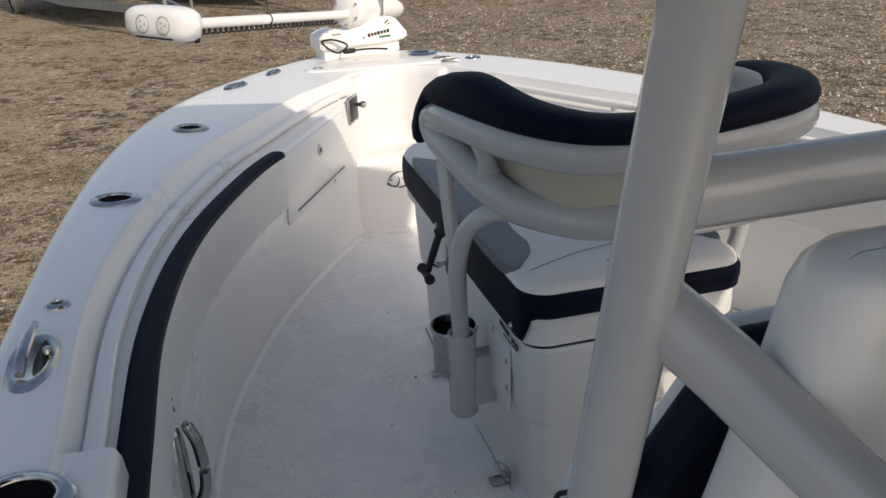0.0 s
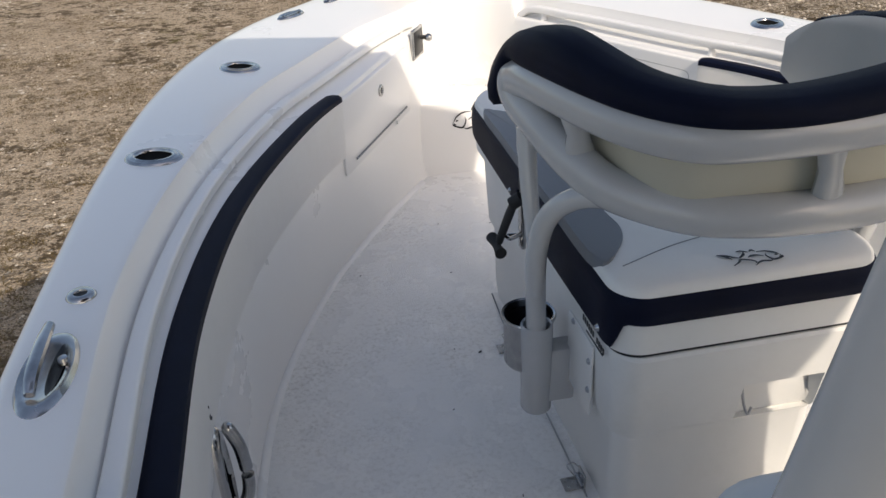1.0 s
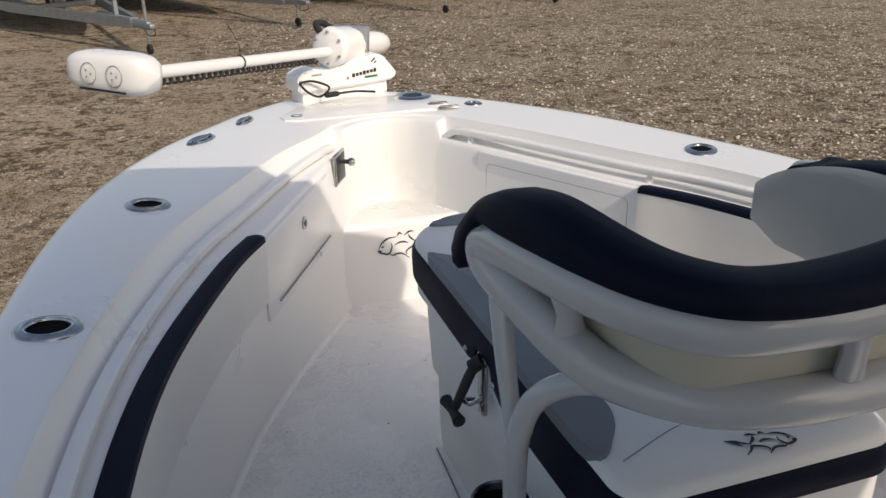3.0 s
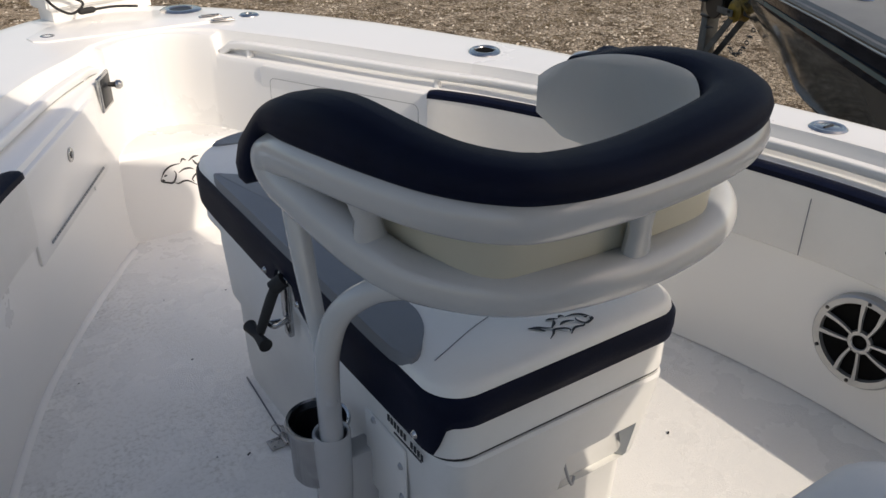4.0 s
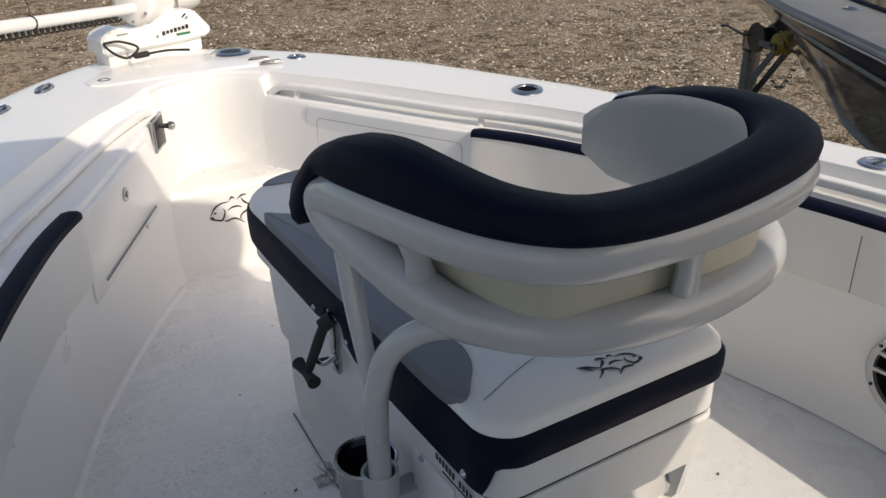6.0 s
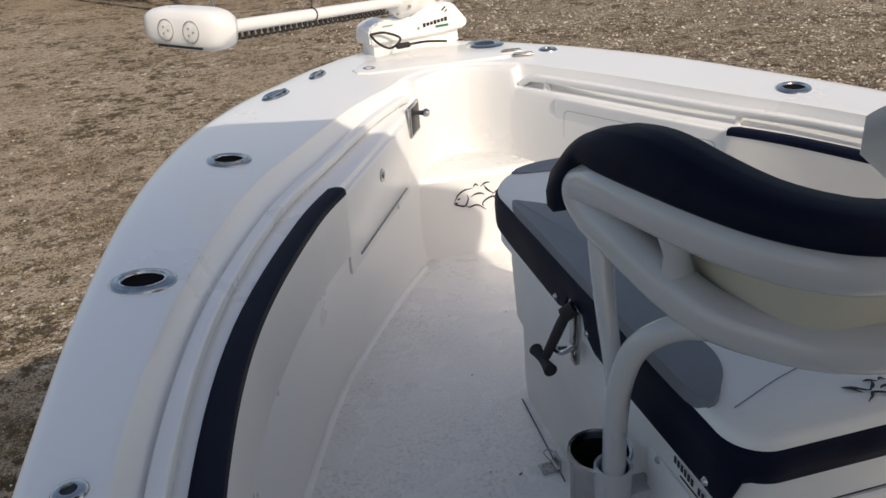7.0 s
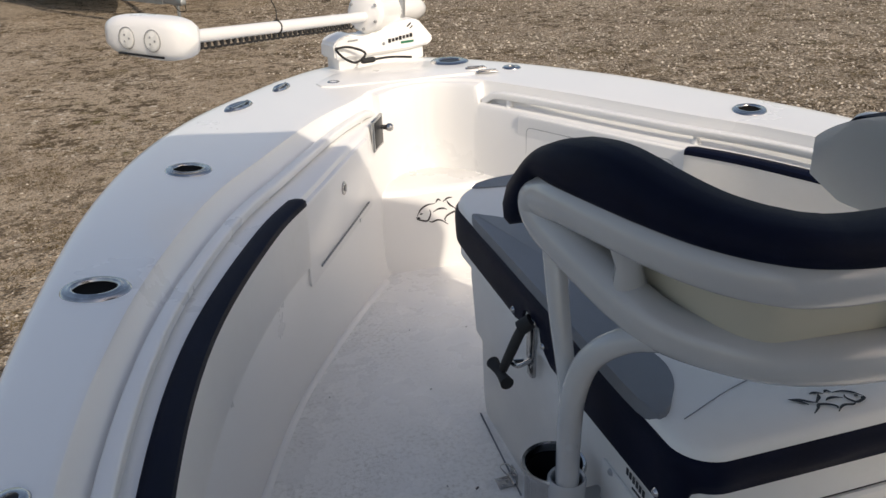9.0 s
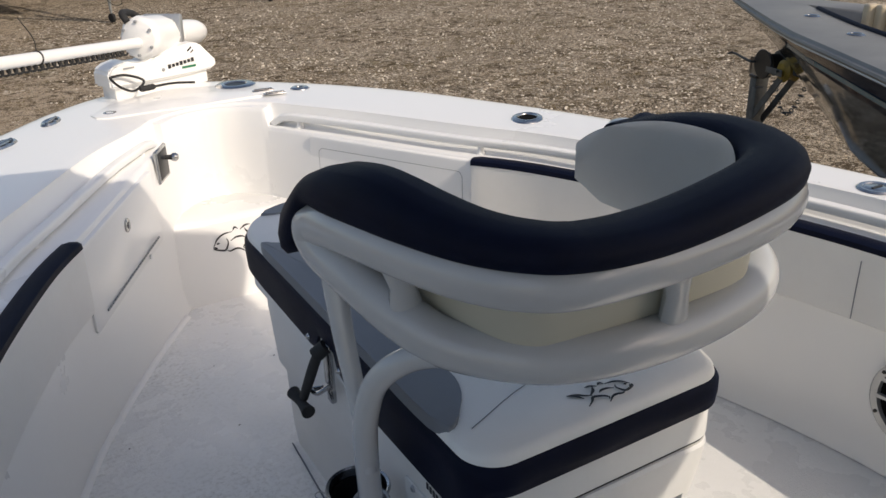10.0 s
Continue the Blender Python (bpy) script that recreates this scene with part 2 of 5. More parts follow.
# half plans: rub rail, cap edge, ledge, wall, floor line, depth of the rail recess
PORT = [
    ((1.055, -4.20), (0.920, -4.20), (0.856, -4.20), (0.840, -4.20), (0.815, -4.20), 0.0),
    ((1.055, -1.20), (0.920, -1.20), (0.856, -1.20), (0.840, -1.20), (0.818, -1.20), 0.0),
    ((1.054, -0.846), (0.918, -0.846), (0.856, -0.846), (0.840, -0.846), (0.818, -0.846), 0.0),
    ((1.054, -0.830), (0.918, -0.830), (0.856, -0.830), (0.840, -0.830), (0.818, -0.830), 1.0),
    ((1.050, -0.40), (0.924, -0.385), (0.845, -0.41), (0.829, -0.41), (0.812, -0.41), 1.0),
    ((1.036, 0.06), (0.858, 0.055), (0.775, 0.00), (0.759, -0.01), (0.762, -0.01), 1.0),
    ((0.990, 0.52), (0.728, 0.465), (0.625, 0.405), (0.609, 0.395), (0.626, 0.39), 1.0),
    ((0.895, 0.92), (0.588, 0.725), (0.488, 0.652), (0.478, 0.645), (0.498, 0.645), 1.0),
    ((0.750, 1.24), (0.408, 1.025), (0.329, 0.957), (0.318, 0.950), (0.318, 0.935), 1.0),
    ((0.560, 1.50), (0.262, 1.20), (0.214, 1.166), (0.205, 1.160), (0.182, 1.13), 1.0),
    ((0.475, 1.605), (0.200, 1.290), (0.164, 1.256), (0.156, 1.250), (0.135, 1.225), 1.0),
    ((0.460, 1.620), (0.190, 1.303), (0.163, 1.276), (0.148, 1.264), (0.127, 1.24), 0.0),
    ((0.310, 1.755), (0.120, 1.355), (0.102, 1.335), (0.092, 1.325), (0.08, 1.305), 0.0),
    ((0.150, 1.825), (0.050, 1.378), (0.043, 1.360), (0.040, 1.352), (0.035, 1.335), 0.0),
    ((0.000, 1.845), (0.000, 1.383), (0.000, 1.365), (0.000, 1.357), (0.0, 1.34), 0.0),
]
STARBOARD = [
    ((1.140, -4.20), (0.985, -4.20), (0.912, -4.20), (0.896, -4.20), (0.865, -4.20), 0.0),
    ((1.140, -1.20), (0.985, -1.20), (0.912, -1.20), (0.896, -1.20), (0.865, -1.20), 0.0),
    ((1.140, -0.846), (0.985, -0.846), (0.911, -0.846), (0.895, -0.846), (0.865, -0.846), 0.0),
    ((1.140, -0.830), (0.985, -0.830), (0.911, -0.830), (0.895, -0.830), (0.865, -0.830), 1.0),
    ((1.124, -0.40), (0.966, -0.40), (0.898, -0.41), (0.882, -0.41), (0.855, -0.41), 1.0),
    ((1.040, 0.06), (0.858, 0.04), (0.800, 0.00), (0.784, -0.01), (0.770, -0.01), 1.0),
    ((0.955, 0.50), (0.698, 0.44), (0.638, 0.405), (0.622, 0.395), (0.612, 0.39), 1.0),
    ((0.815, 0.86), (0.555, 0.69), (0.488, 0.645), (0.478, 0.638), (0.478, 0.638), 1.0),
    ((0.675, 1.16), (0.388, 0.995), (0.327, 0.950), (0.316, 0.943), (0.316, 0.943), 1.0),
    ((0.510, 1.41), (0.260, 1.195), (0.213, 1.163), (0.204, 1.157), (0.182, 1.13), 1.0),
    ((0.430, 1.51), (0.200, 1.287), (0.164, 1.254), (0.156, 1.248), (0.135, 1.225), 1.0),
    ((0.417, 1.525), (0.190, 1.300), (0.163, 1.274), (0.148, 1.262), (0.127, 1.24), 0.0),
    ((0.285, 1.665), (0.120, 1.353), (0.102, 1.333), (0.092, 1.323), (0.08, 1.305), 0.0),
    ((0.140, 1.785), (0.050, 1.378), (0.043, 1.360), (0.040, 1.352), (0.035, 1.335), 0.0),
    ((0.000, 1.845), (0.000, 1.383), (0.000, 1.365), (0.000, 1.357), (0.0, 1.34), 0.0),
]


def smooth_rows(stations):
    flat = [np.array([v for pair in row[:5] for v in pair] + [row[5]]) for row in stations]
    out = [flat[0] + (flat[1] - flat[0]) * j / 4 for j in range(4)] + [flat[1] + (flat[2] - flat[1]) * j / 3 for j in range(3)]
    return out + cat(flat[2:4], 5)[:-1] + cat(flat[3:11], 7)[:-1] + cat(flat[10:12], 3)[:-1] + cat(flat[11:], 7)


HALVES = {-1: smooth_rows(PORT), 1: smooth_rows(STARBOARD)}


def lerp(a, b, t):
    return (a[0] + (b[0] - a[0]) * t, a[1] + (b[1] - a[1]) * t)


def at_y(y, which, side=-1):
    """Half width of a line of the plan (0 rub rail, 1 cap, 2 ledge, 3 wall, 4 floor) at y."""
    ys = [row[2 * which + 1] for row in HALVES[side]]
    xs = [row[2 * which] for row in HALVES[side]]
    return float(np.interp(y, ys, xs))


def liner_section(row):
    o, c, g, w, f = [(row[2 * i], row[2 * i + 1]) for i in range(5)]
    d = min(max(row[10], 0), 1)
    k = 0.055 * d
    u = 1 - 0.005 / max(math.hypot(o[0] - c[0], o[1] - c[1]), 0.05)
    s = [
        (*o, 0.44), (*o, 0.528), (*lerp(o, c, 0.015), 0.545), (*lerp(o, c, 0.05), 0.556), (*lerp(o, c, 0.10), CAP - 0.001), (*lerp(o, c, 0.2), CAP),
        (*lerp(o, c, 0.45), CAP + 0.001), (*lerp(o, c, u - 0.12), CAP), (*lerp(o, c, u - 0.015), CAP), (*lerp(o, c, u), CAP - 0.001), (*lerp(o, c, 0.4 * u + 0.6), CAP - 0.006 - 0.12 * k), (*lerp(c, g, 0.11), CAP - 0.008 - 0.42 * k),
        (*lerp(c, g, 0.27), CAP - 0.008 - 0.95 * k), (*lerp(c, g, 0.34), CAP - 0.009 - k), (*lerp(c, g, 0.9), CAP - 0.009 - k), (*g, CAP - 0.013 - k), (*lerp(g, w, 0.35), CAP - 0.026 - k), (*lerp(g, w, 0.8), 0.455 - 0.02 * d), (*w, 0.42), (*lerp(w, f, 0.10), 0.26), (*lerp(w, f, 0.22), 0.13),
        (*lerp(w, f, 0.40), 0.06), (*lerp(w, f, 0.7), 0.018), (*f, 0.002),
    ]
    return s


boat = thing("bay_boat", (0, 0, GROUND), "white fibreglass bay boat with navy-trimmed open bow on gravel", "boat")


def build_shell():
    both = [(-1, r) for r in HALVES[-1]] + [(1, r) for r in HALVES[1][-2::-1]]
    bm = bmesh.new()
    rings = []
    for side, row in both:
        rings.append([bm.verts.new((side * x, y, z)) for x, y, z in liner_section(row)])
    for a, b in zip(rings, rings[1:]):
        for j in range(len(a) - 1):
            bm.faces.new((a[j], a[j + 1], b[j + 1], b[j]))
    part("deck_liner", bm, GEL, boat, "white gelcoat gunwale and inner liner with a recessed rail channel", 50)
    # floor
    bm = bmesh.new()
    prev = None
    n = len(HALVES[-1])
    for i in range(n):
        (xa, ya), (xb, yb) = [HALVES[k][i][8:10] for k in (-1, 1)]
        a, b = bm.verts.new((-xa - 0.01, ya, 0.0)), bm.verts.new((xb + 0.01, yb, 0.0))
        if prev and i < n - 1:
            bm.faces.new((prev[0], prev[1], b, a))
        prev = (a, b)
    part("cockpit_floor", bm, NONSKID, boat, "white non-skid cockpit floor with scuffs and water marks")
    # hull outside
    bm = bmesh.new()
    rings = []
    for side, row in both:
        x, y = row[0], row[1]
        t = max(0.0, (y + 0.3) / 1.93)
        flare = 1 - 0.25 * t
        keel = 0.06 + 0.5 * t ** 3
        prof = [(1.0, 0.0, 0.44), (1.012, 0.012, 0.475), (1.012, 0.012, 0.425), (0.985, 0.0, 0.41), (0.93 * flare + 0.02, -0.06 * t, 0.05), (0.86 * flare, -0.25 * t, -0.35), (0.80 * flare, -0.35 * t, -0.50), (0.30 * flare, -0.45 * t, -0.82 + 0.2 * t), (0.0, -0.5 * t, -1.0 + 0.35 * t ** 4)]
        rings.append([bm.verts.new((side * x * a, y + b, z)) for a, b, z in prof])
    for a, b in zip(rings, rings[1:]):
        for j in range(len(a) - 1):
            bm.faces.new((a[j], a[j + 1], b[j + 1], b[j]))
    bm.faces.new(rings[0] + rings[-1][::-1])
    bmesh.ops.remove_doubles(bm, verts=bm.verts[:], dist=0.002)
    part("hull", bm, GEL, boat, "white hull with a rub rail", 40)
    # transom inside
    part("transom", rbox((1.9, 0.1, 0.6), (0, -4.2, 0.29), 0.02), GEL, boat)


build_shell()
# forward casting step
b0 = bmesh.new()
outline = [(-0.30, 1.158), (0.30, 1.152), (0.22, 1.25), (0.12, 1.39), (-0.12, 1.39), (-0.22, 1.25)]
lo = [b0.verts.new((x, y - (0.052 if y < 1.2 else 0), -0.01)) for x, y in outline]
hi = [b0.verts.new((x, y, 0.262)) for x, y in outline]
top = b0.faces.new(hi)
for j in range(6):
    b0.faces.new((lo[j - 1], lo[j], hi[j], hi[j - 1]))
bmesh.ops.bevel(b0, geom=list(top.edges), offset=0.022, segments=4, profile=0.5, affect="EDGES")
bow_step = part("bow_step", b0, GEL, boat, "white moulded casting step across the bow")


def plan(which, y0, y1, side, inset=0.0, n=60, blend=None):
    """Points of a plan line between two y, moved inwards; blend mixes it with the next line."""
    out = []
    for i in range(n + 1):
        y = y0 + (y1 - y0) * i / n
        x = at_y(y, which, side)
        if blend is not None:
            x = x * (1 - blend) + at_y(y, which + 1, side) * blend
        out.append((side * (x - inset), y))
    return out


def strokes(name, lines, m, parent, r=0.0016, label=""):
    """A printed emblem of plain dark strokes, laid on a surface; m has its z out of the surface."""
    bm = bmesh.new()
    for line in lines:
        pts = cat([(x, y, 0.0) for x, y in line], 6)
        b = bmesh.new()
        sweep(b, pts, lambda f: [(a * (0.25 + 0.75 * math.sin(math.pi * min(max(f, 0.04), 0.96))) * r * 1.6, c * 0.0006) for a, c in ((-1, 0), (0, 1), (1, 0), (0, -1))])
        joined(bm, b)
    bm.transform(m)
    return part(name, bm, INK, parent, label)


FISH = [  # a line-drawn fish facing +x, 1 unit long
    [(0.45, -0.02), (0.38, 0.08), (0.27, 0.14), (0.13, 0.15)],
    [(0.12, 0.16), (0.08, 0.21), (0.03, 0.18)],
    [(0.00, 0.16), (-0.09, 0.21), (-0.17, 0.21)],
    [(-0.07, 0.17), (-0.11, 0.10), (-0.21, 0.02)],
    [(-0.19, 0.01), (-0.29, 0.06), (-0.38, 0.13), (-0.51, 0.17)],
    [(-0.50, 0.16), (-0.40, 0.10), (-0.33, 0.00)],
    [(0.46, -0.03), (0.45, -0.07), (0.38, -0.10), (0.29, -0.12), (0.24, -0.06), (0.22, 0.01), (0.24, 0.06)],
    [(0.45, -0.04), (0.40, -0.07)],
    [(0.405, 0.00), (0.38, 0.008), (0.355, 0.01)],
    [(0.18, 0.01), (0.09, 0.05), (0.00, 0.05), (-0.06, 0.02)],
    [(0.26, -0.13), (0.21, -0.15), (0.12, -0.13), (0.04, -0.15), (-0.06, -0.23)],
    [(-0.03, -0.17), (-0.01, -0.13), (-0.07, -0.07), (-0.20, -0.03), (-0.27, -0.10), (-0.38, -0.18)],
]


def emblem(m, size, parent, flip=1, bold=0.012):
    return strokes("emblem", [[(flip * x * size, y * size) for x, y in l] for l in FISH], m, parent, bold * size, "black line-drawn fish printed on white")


# grab rails in the recess
for side in (-1, 1):
    mid = 0.44 if side < 0 else 0.54
    pl = plan(1, -0.842, 1.262, side, blend=mid)
    top = 0.517 if side < 0 else 0.531
    pts = [(x, y, top - 0.030 * max(0.0, (y - 1.20) / 0.062) ** 2) for x, y in pl]
    b = bmesh.new()
    sweep(b, pts, [(0.0145 * math.copysign(abs(math.cos(a)) ** 0.45, math.cos(a)), 0.0115 * math.copysign(abs(math.sin(a)) ** 0.6, math.sin(a))) for a in np.linspace(0, 2 * math.pi, 25)[:-1]])
    rail = part("grab_rail", b, GEL, boat, "flat-topped white grab rail set in the gunwale recess", 40)
    for y in (-0.66, -0.05, 0.60, 1.17):
        x = at_y(y, 1, side) * (1 - mid) + at_y(y, 2, side) * mid
        post = lathe([(0.016, -0.038), (0.010, -0.022), (0.009, -0.010), (0.012, 0.0)], Matrix.Translation((side * x, y, top - 0.001)), 12)
        part("rail_post", post, GEL, rail)

# padded coamings


def bolster(side, y0, y1, seams, inset=0.024):
    """A padded coaming with a navy top and a white face."""
    pl = plan(2, y0, y1, side, inset, 150)
    pts = [(x, y, 0.0) for x, y in pl]
    s = side
    # sections in (outwards, height); side turns the sweep's across axis
    face = [(-0.0255, 0.491), (-0.0265, 0.455), (-0.027, 0.40), (-0.026, 0.345), (-0.018, 0.325), (0.0, 0.32), (0.016, 0.33), (0.020, 0.491)]
    topc = [(-0.0262, 0.488), (-0.0268, 0.495), (-0.022, 0.502), (-0.010, 0.505), (0.010, 0.505), (0.020, 0.500), (0.0215, 0.488)]

    def ends(sec, f):
        u = min(f, 1 - f) * (y1 - y0)
        e = math.sqrt(max(0.0, 1 - (1 - min(u / 0.006, 1)) ** 2))
        pleat = 0.0012 * math.cos(2 * math.pi * f * (y1 - y0) / 0.055) if sec is face else 0.0
        return [(((0.85 + 0.15 * e) * a + (pleat if a < -0.02 and z < 0.47 else 0.0)) * -s, 0.42 + (z - 0.42) * (0.97 + 0.03 * e)) for a, z in sec]

    bm = bmesh.new()
    sweep(bm, pts, lambda f: ends(face, f))
    ob = part("bolster", bm, WHITE_VINYL, boat, "white padded coaming bolster with a navy top", 50)
    bm = bmesh.new()
    sweep(bm, pts, lambda f: ends(topc, f))
    part("top_strip", bm, NAVY, ob, "navy vinyl top strip", 50)
    for y in seams:
        x = at_y(y, 2, side) - inset - 0.0268
        b = bmesh.new()
        sweep(b, [(side * x, y, 0.335), (side * (x - 0.0006), y, 0.40), (side * x, y, 0.468)], ring(0.0012, 6), up=(0, 1, 0))
        part("seam", b, GREY_VINYL, ob)


bolster(-1, -0.97, 0.575, (), 0.010)
bolster(1, -1.5, 0.57, (-0.385,))


def on_wall(a, b, p, z):
    """A matrix on the upright plane through plan points a and b: x from a to b, y up, z out of the wall into the cockpit."""
    a, b = Vector((*a, 0)), Vector((*b, 0))
    x = (b - a).normalized()
    n = x.cross(Vector((0, 0, 1)))
    if n.dot(Vector((0, 0.2, 0)) - a) < 0:
        n = -n
    y = Vector((0, 0, 1))
    m = Matrix((y.cross(n), y, n)).transposed().to_4x4()
    return Matrix.Translation(Vector((*p, z))) @ m


def lock(m, parent, r=0.013):
    ob = part("lock", lathe([(0.0, 0.001), (r * 0.45, 0.001), (r * 0.5, 0.004), (r * 0.8, 0.005), (r, 0.003), (r, -0.004)], m, 20), STEEL, parent, "chrome cam lock")
    part("keyhole", rbox((0.003, r * 0.9, 0.002), m @ Vector((0, 0, 0.0025)), 0, 1, m.to_3x3()), DARK, ob)
    return ob


# locker door, port side
A0, B0 = (-0.478, 0.645), (-0.205, 1.160)
m = on_wall(A0, B0, (-0.378, 0.834), 0.0) @ Matrix.Translation((0, 0, 0.004))
door = part("locker_door", prism(round_rect(-0.300, 0.262, 0.268, 0.482, 0.012, 3), -0.045, 0.0, 0.004, 2, m=m), GEL, boat, "white locker door with a lock and piano hinge")
lock(m @ Matrix.Translation((0.0, 0.420, 0.0)), door, 0.0185)
bm = bmesh.new()
for i in range(26):
    x = -0.218 + 0.432 * i / 25
    lathe([(0.0, -0.006), (0.0032, -0.006), (0.0032, 0.006), (0.0, 0.006)], m @ Matrix.Translation((x, 0.293, 0.001)) @ Matrix.Rotation(radians(90), 4, "Y"), 8, bm)
part("piano_hinge", bm, GALV, door, "thin steel piano hinge")
part("pull_tab", rbox((0.010, 0.012, 0.006), m @ Vector((0.12, 0.276, 0.003)), 0.002, 2, m.to_3x3()), GEL, door)
# hatch, starboard side
A1, B1 = (0.205, 1.157), (0.478, 0.638)
m = on_wall(A1, B1, (0.385, 0.835), 0.0) @ Matrix.Translation((0, 0, 0.010))
hatch = part("locker_door", prism(round_rect(-0.300, 0.300, 0.27, 0.492, 0.014, 3), -0.05, 0.0, 0.006, 3, m=m), GEL, boat, "white locker door with a grooved panel")
bm = bmesh.new()
loop = [m @ Vector((x, y, 0.0002)) for x, y in round_rect(-0.262, 0.258, 0.30, 0.456, 0.018, 4)]
sweep(bm, loop, ring(0.0010, 6), closed=True, up=m.to_3x3().col[2])
part("groove", bm, GREY_GEL, hatch, "fine panel groove")
lock(m @ Matrix.Translation((0.0, 0.396, 0.0)), hatch)
# latch plate near the bow
m = on_wall(A0, B0, (-0.205, 1.160), 0.466)
m = m @ Matrix.Translation((0, 0, 0.002))
latch = part("latch_plate", rbox((0.104, 0.098, 0.010), m @ Vector((0, 0, 0)), 0.003, 2, m.to_3x3()), STEEL, boat, "dark steel latch plate with a chrome knob")
part("plate_inlay", rbox((0.086, 0.082, 0.006), m @ Vector((0.0, 0, 0.0035)), 0.002, 2, m.to_3x3()), DARK, latch)
part("knob", lathe([(0.0, 0.046), (0.008, 0.045), (0.013, 0.038), (0.013, 0.030), (0.008, 0.024), (0.006, 0.004)], m @ Matrix.Translation((0.022, 0.012, 0)), 18), STEEL, latch)
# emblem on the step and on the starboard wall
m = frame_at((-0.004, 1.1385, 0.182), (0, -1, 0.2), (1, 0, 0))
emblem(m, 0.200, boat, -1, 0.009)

# wall of the starboard side: speakers, light, emblem


def wall_x(y, z, side):
    """Half width of the liner's wall at y and z."""
    w0, f0 = at_y(y, 3, side), at_y(y, 4, side)
    tt = float(np.interp(z, [0.002, 0.018, 0.06, 0.13, 0.26, 0.42], [1.0, 0.7, 0.40, 0.22, 0.10, 0.0]))
    return w0 + (f0 - w0) * tt


def wall_frame(side, y, z, out=0.0):
    x = wall_x(y, z, side)
    dx = (wall_x(y + 0.04, z, side) - wall_x(y - 0.04, z, side)) / 0.08
    dz = (wall_x(y, z + 0.03, side) - wall_x(y, z - 0.03, side)) / 0.06
    n = Vector((-side, side * side * dx, dz)).normalized()
    return frame_at(Vector((side * x, y, z)) + n * out, n, (0, -side, 0))


def speaker(y, z, turn):
    R = 0.106
    m = wall_frame(1, y, z) @ Matrix.Rotation(radians(turn), 4, "Z")
    sp = part("speaker", lathe([(R * 0.81, 0.012), (R * 0.83, 0.023), (R * 0.95, 0.025), (R * 0.99, 0.021), (R, 0.012), (R, -0.01)], m, 48), GREYMETAL, boat, "silver marine speaker with a spoked black grille")
    part("cone", lathe([(0.0, 0.013), (R * 0.22, 0.013), (R * 0.3, 0.011), (R * 0.55, 0.008), (R * 0.75, 0.010), (R * 0.84, 0.014)], m, 40), SOCKET, sp, "black cone")
    part("hub", lathe([(R * 0.15, 0.018), (R * 0.17, 0.021), (R * 0.235, 0.021), (R * 0.255, 0.017), (R * 0.25, 0.008)], m, 28), GREYMETAL, sp)
    part("dust_cap", lathe([(0.0, 0.016), (R * 0.1, 0.015), (R * 0.16, 0.012)], m, 20), SOCKET, sp)
    for i in range(8):
        a = 2 * math.pi * i / 8
        b = bmesh.new()
        bend = 0.34 if i % 2 else -0.12
        line = [(R * r * math.cos(a + bend * (r - 0.2)), R * r * math.sin(a + bend * (r - 0.2)), 0.0205) for r in (0.22, 0.4, 0.6, 0.86)]
        sweep(b, cat(line, 3), lambda f: [(q * (0.0034 + 0.0034 * f * f), w * 0.003) for q, w in ((-1, -1), (-0.7, 1), (0.7, 1), (1, -1))])
        b.transform(m)
        part("spoke", b, GREYMETAL, sp)
    for i in range(6):
        a = 2 * math.pi * (i + 0.3) / 6
        part("screw", lathe([(0.0, 0.0272), (0.0035, 0.0268), (0.0048, 0.0235)], m @ Matrix.Translation((R * 0.9 * math.cos(a), R * 0.9 * math.sin(a), 0)), 8), DARK, sp)


speaker(-0.550, 0.192, 12)
speaker(-0.862, 0.178, 35)
m = wall_frame(1, -0.700, 0.088)
lamp = part("courtesy_light", lathe([(0.018, 0.004), (0.020, 0.008), (0.030, 0.008), (0.0345, 0.004), (0.036, -0.004)], m, 32), STEEL, boat, "round chrome courtesy light")
part("lens", lathe([(0.0, 0.009), (0.010, 0.0085), (0.018, 0.004)], m, 24), CREAM, lamp)
yb = -0.610
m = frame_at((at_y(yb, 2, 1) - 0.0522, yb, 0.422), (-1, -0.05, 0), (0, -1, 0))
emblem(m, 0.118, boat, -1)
# port side fitting under the bolster and scuffs
m = wall_frame(-1, -0.470, 0.215, 0.002)
fit = part("wall_cleat", lathe([(0.0, 0.004), (0.5, 0.004), (0.72, 0.012), (0.9, 0.010), (1.0, 0.0), (1.0, -0.01)], m @ Matrix.Diagonal((0.036, 0.112, 1, 1)), 40), STEEL, boat, "chrome oval pull-up cleat on the inner wall", 60)
part("cleat_bar", tube([m @ Vector((0.006, -0.088, 0.014)), m @ Vector((0.006, -0.03, 0.036)), m @ Vector((0.006, 0.05, 0.036)), m @ Vector((0.006, 0.098, 0.024))], 0.011, 14, 6, dome=True), STEEL, fit)
part("recess", lathe([(0.0, 0.0), (0.9, 0.0), (1.0, 0.003)], m @ Matrix.Translation((-0.010, -0.01, 0.006)) @ Matrix.Diagonal((0.012, 0.07, 1, 1)), 20), SOCKET, fit)
part("recess", lathe([(0.0, 0.0), (0.9, 0.0), (1.0, 0.003)], m @ Matrix.Translation((0.018, -0.04, 0.006)) @ Matrix.Diagonal((0.006, 0.03, 1, 1)), 16), SOCKET, fit)
rng = random.Random(5)
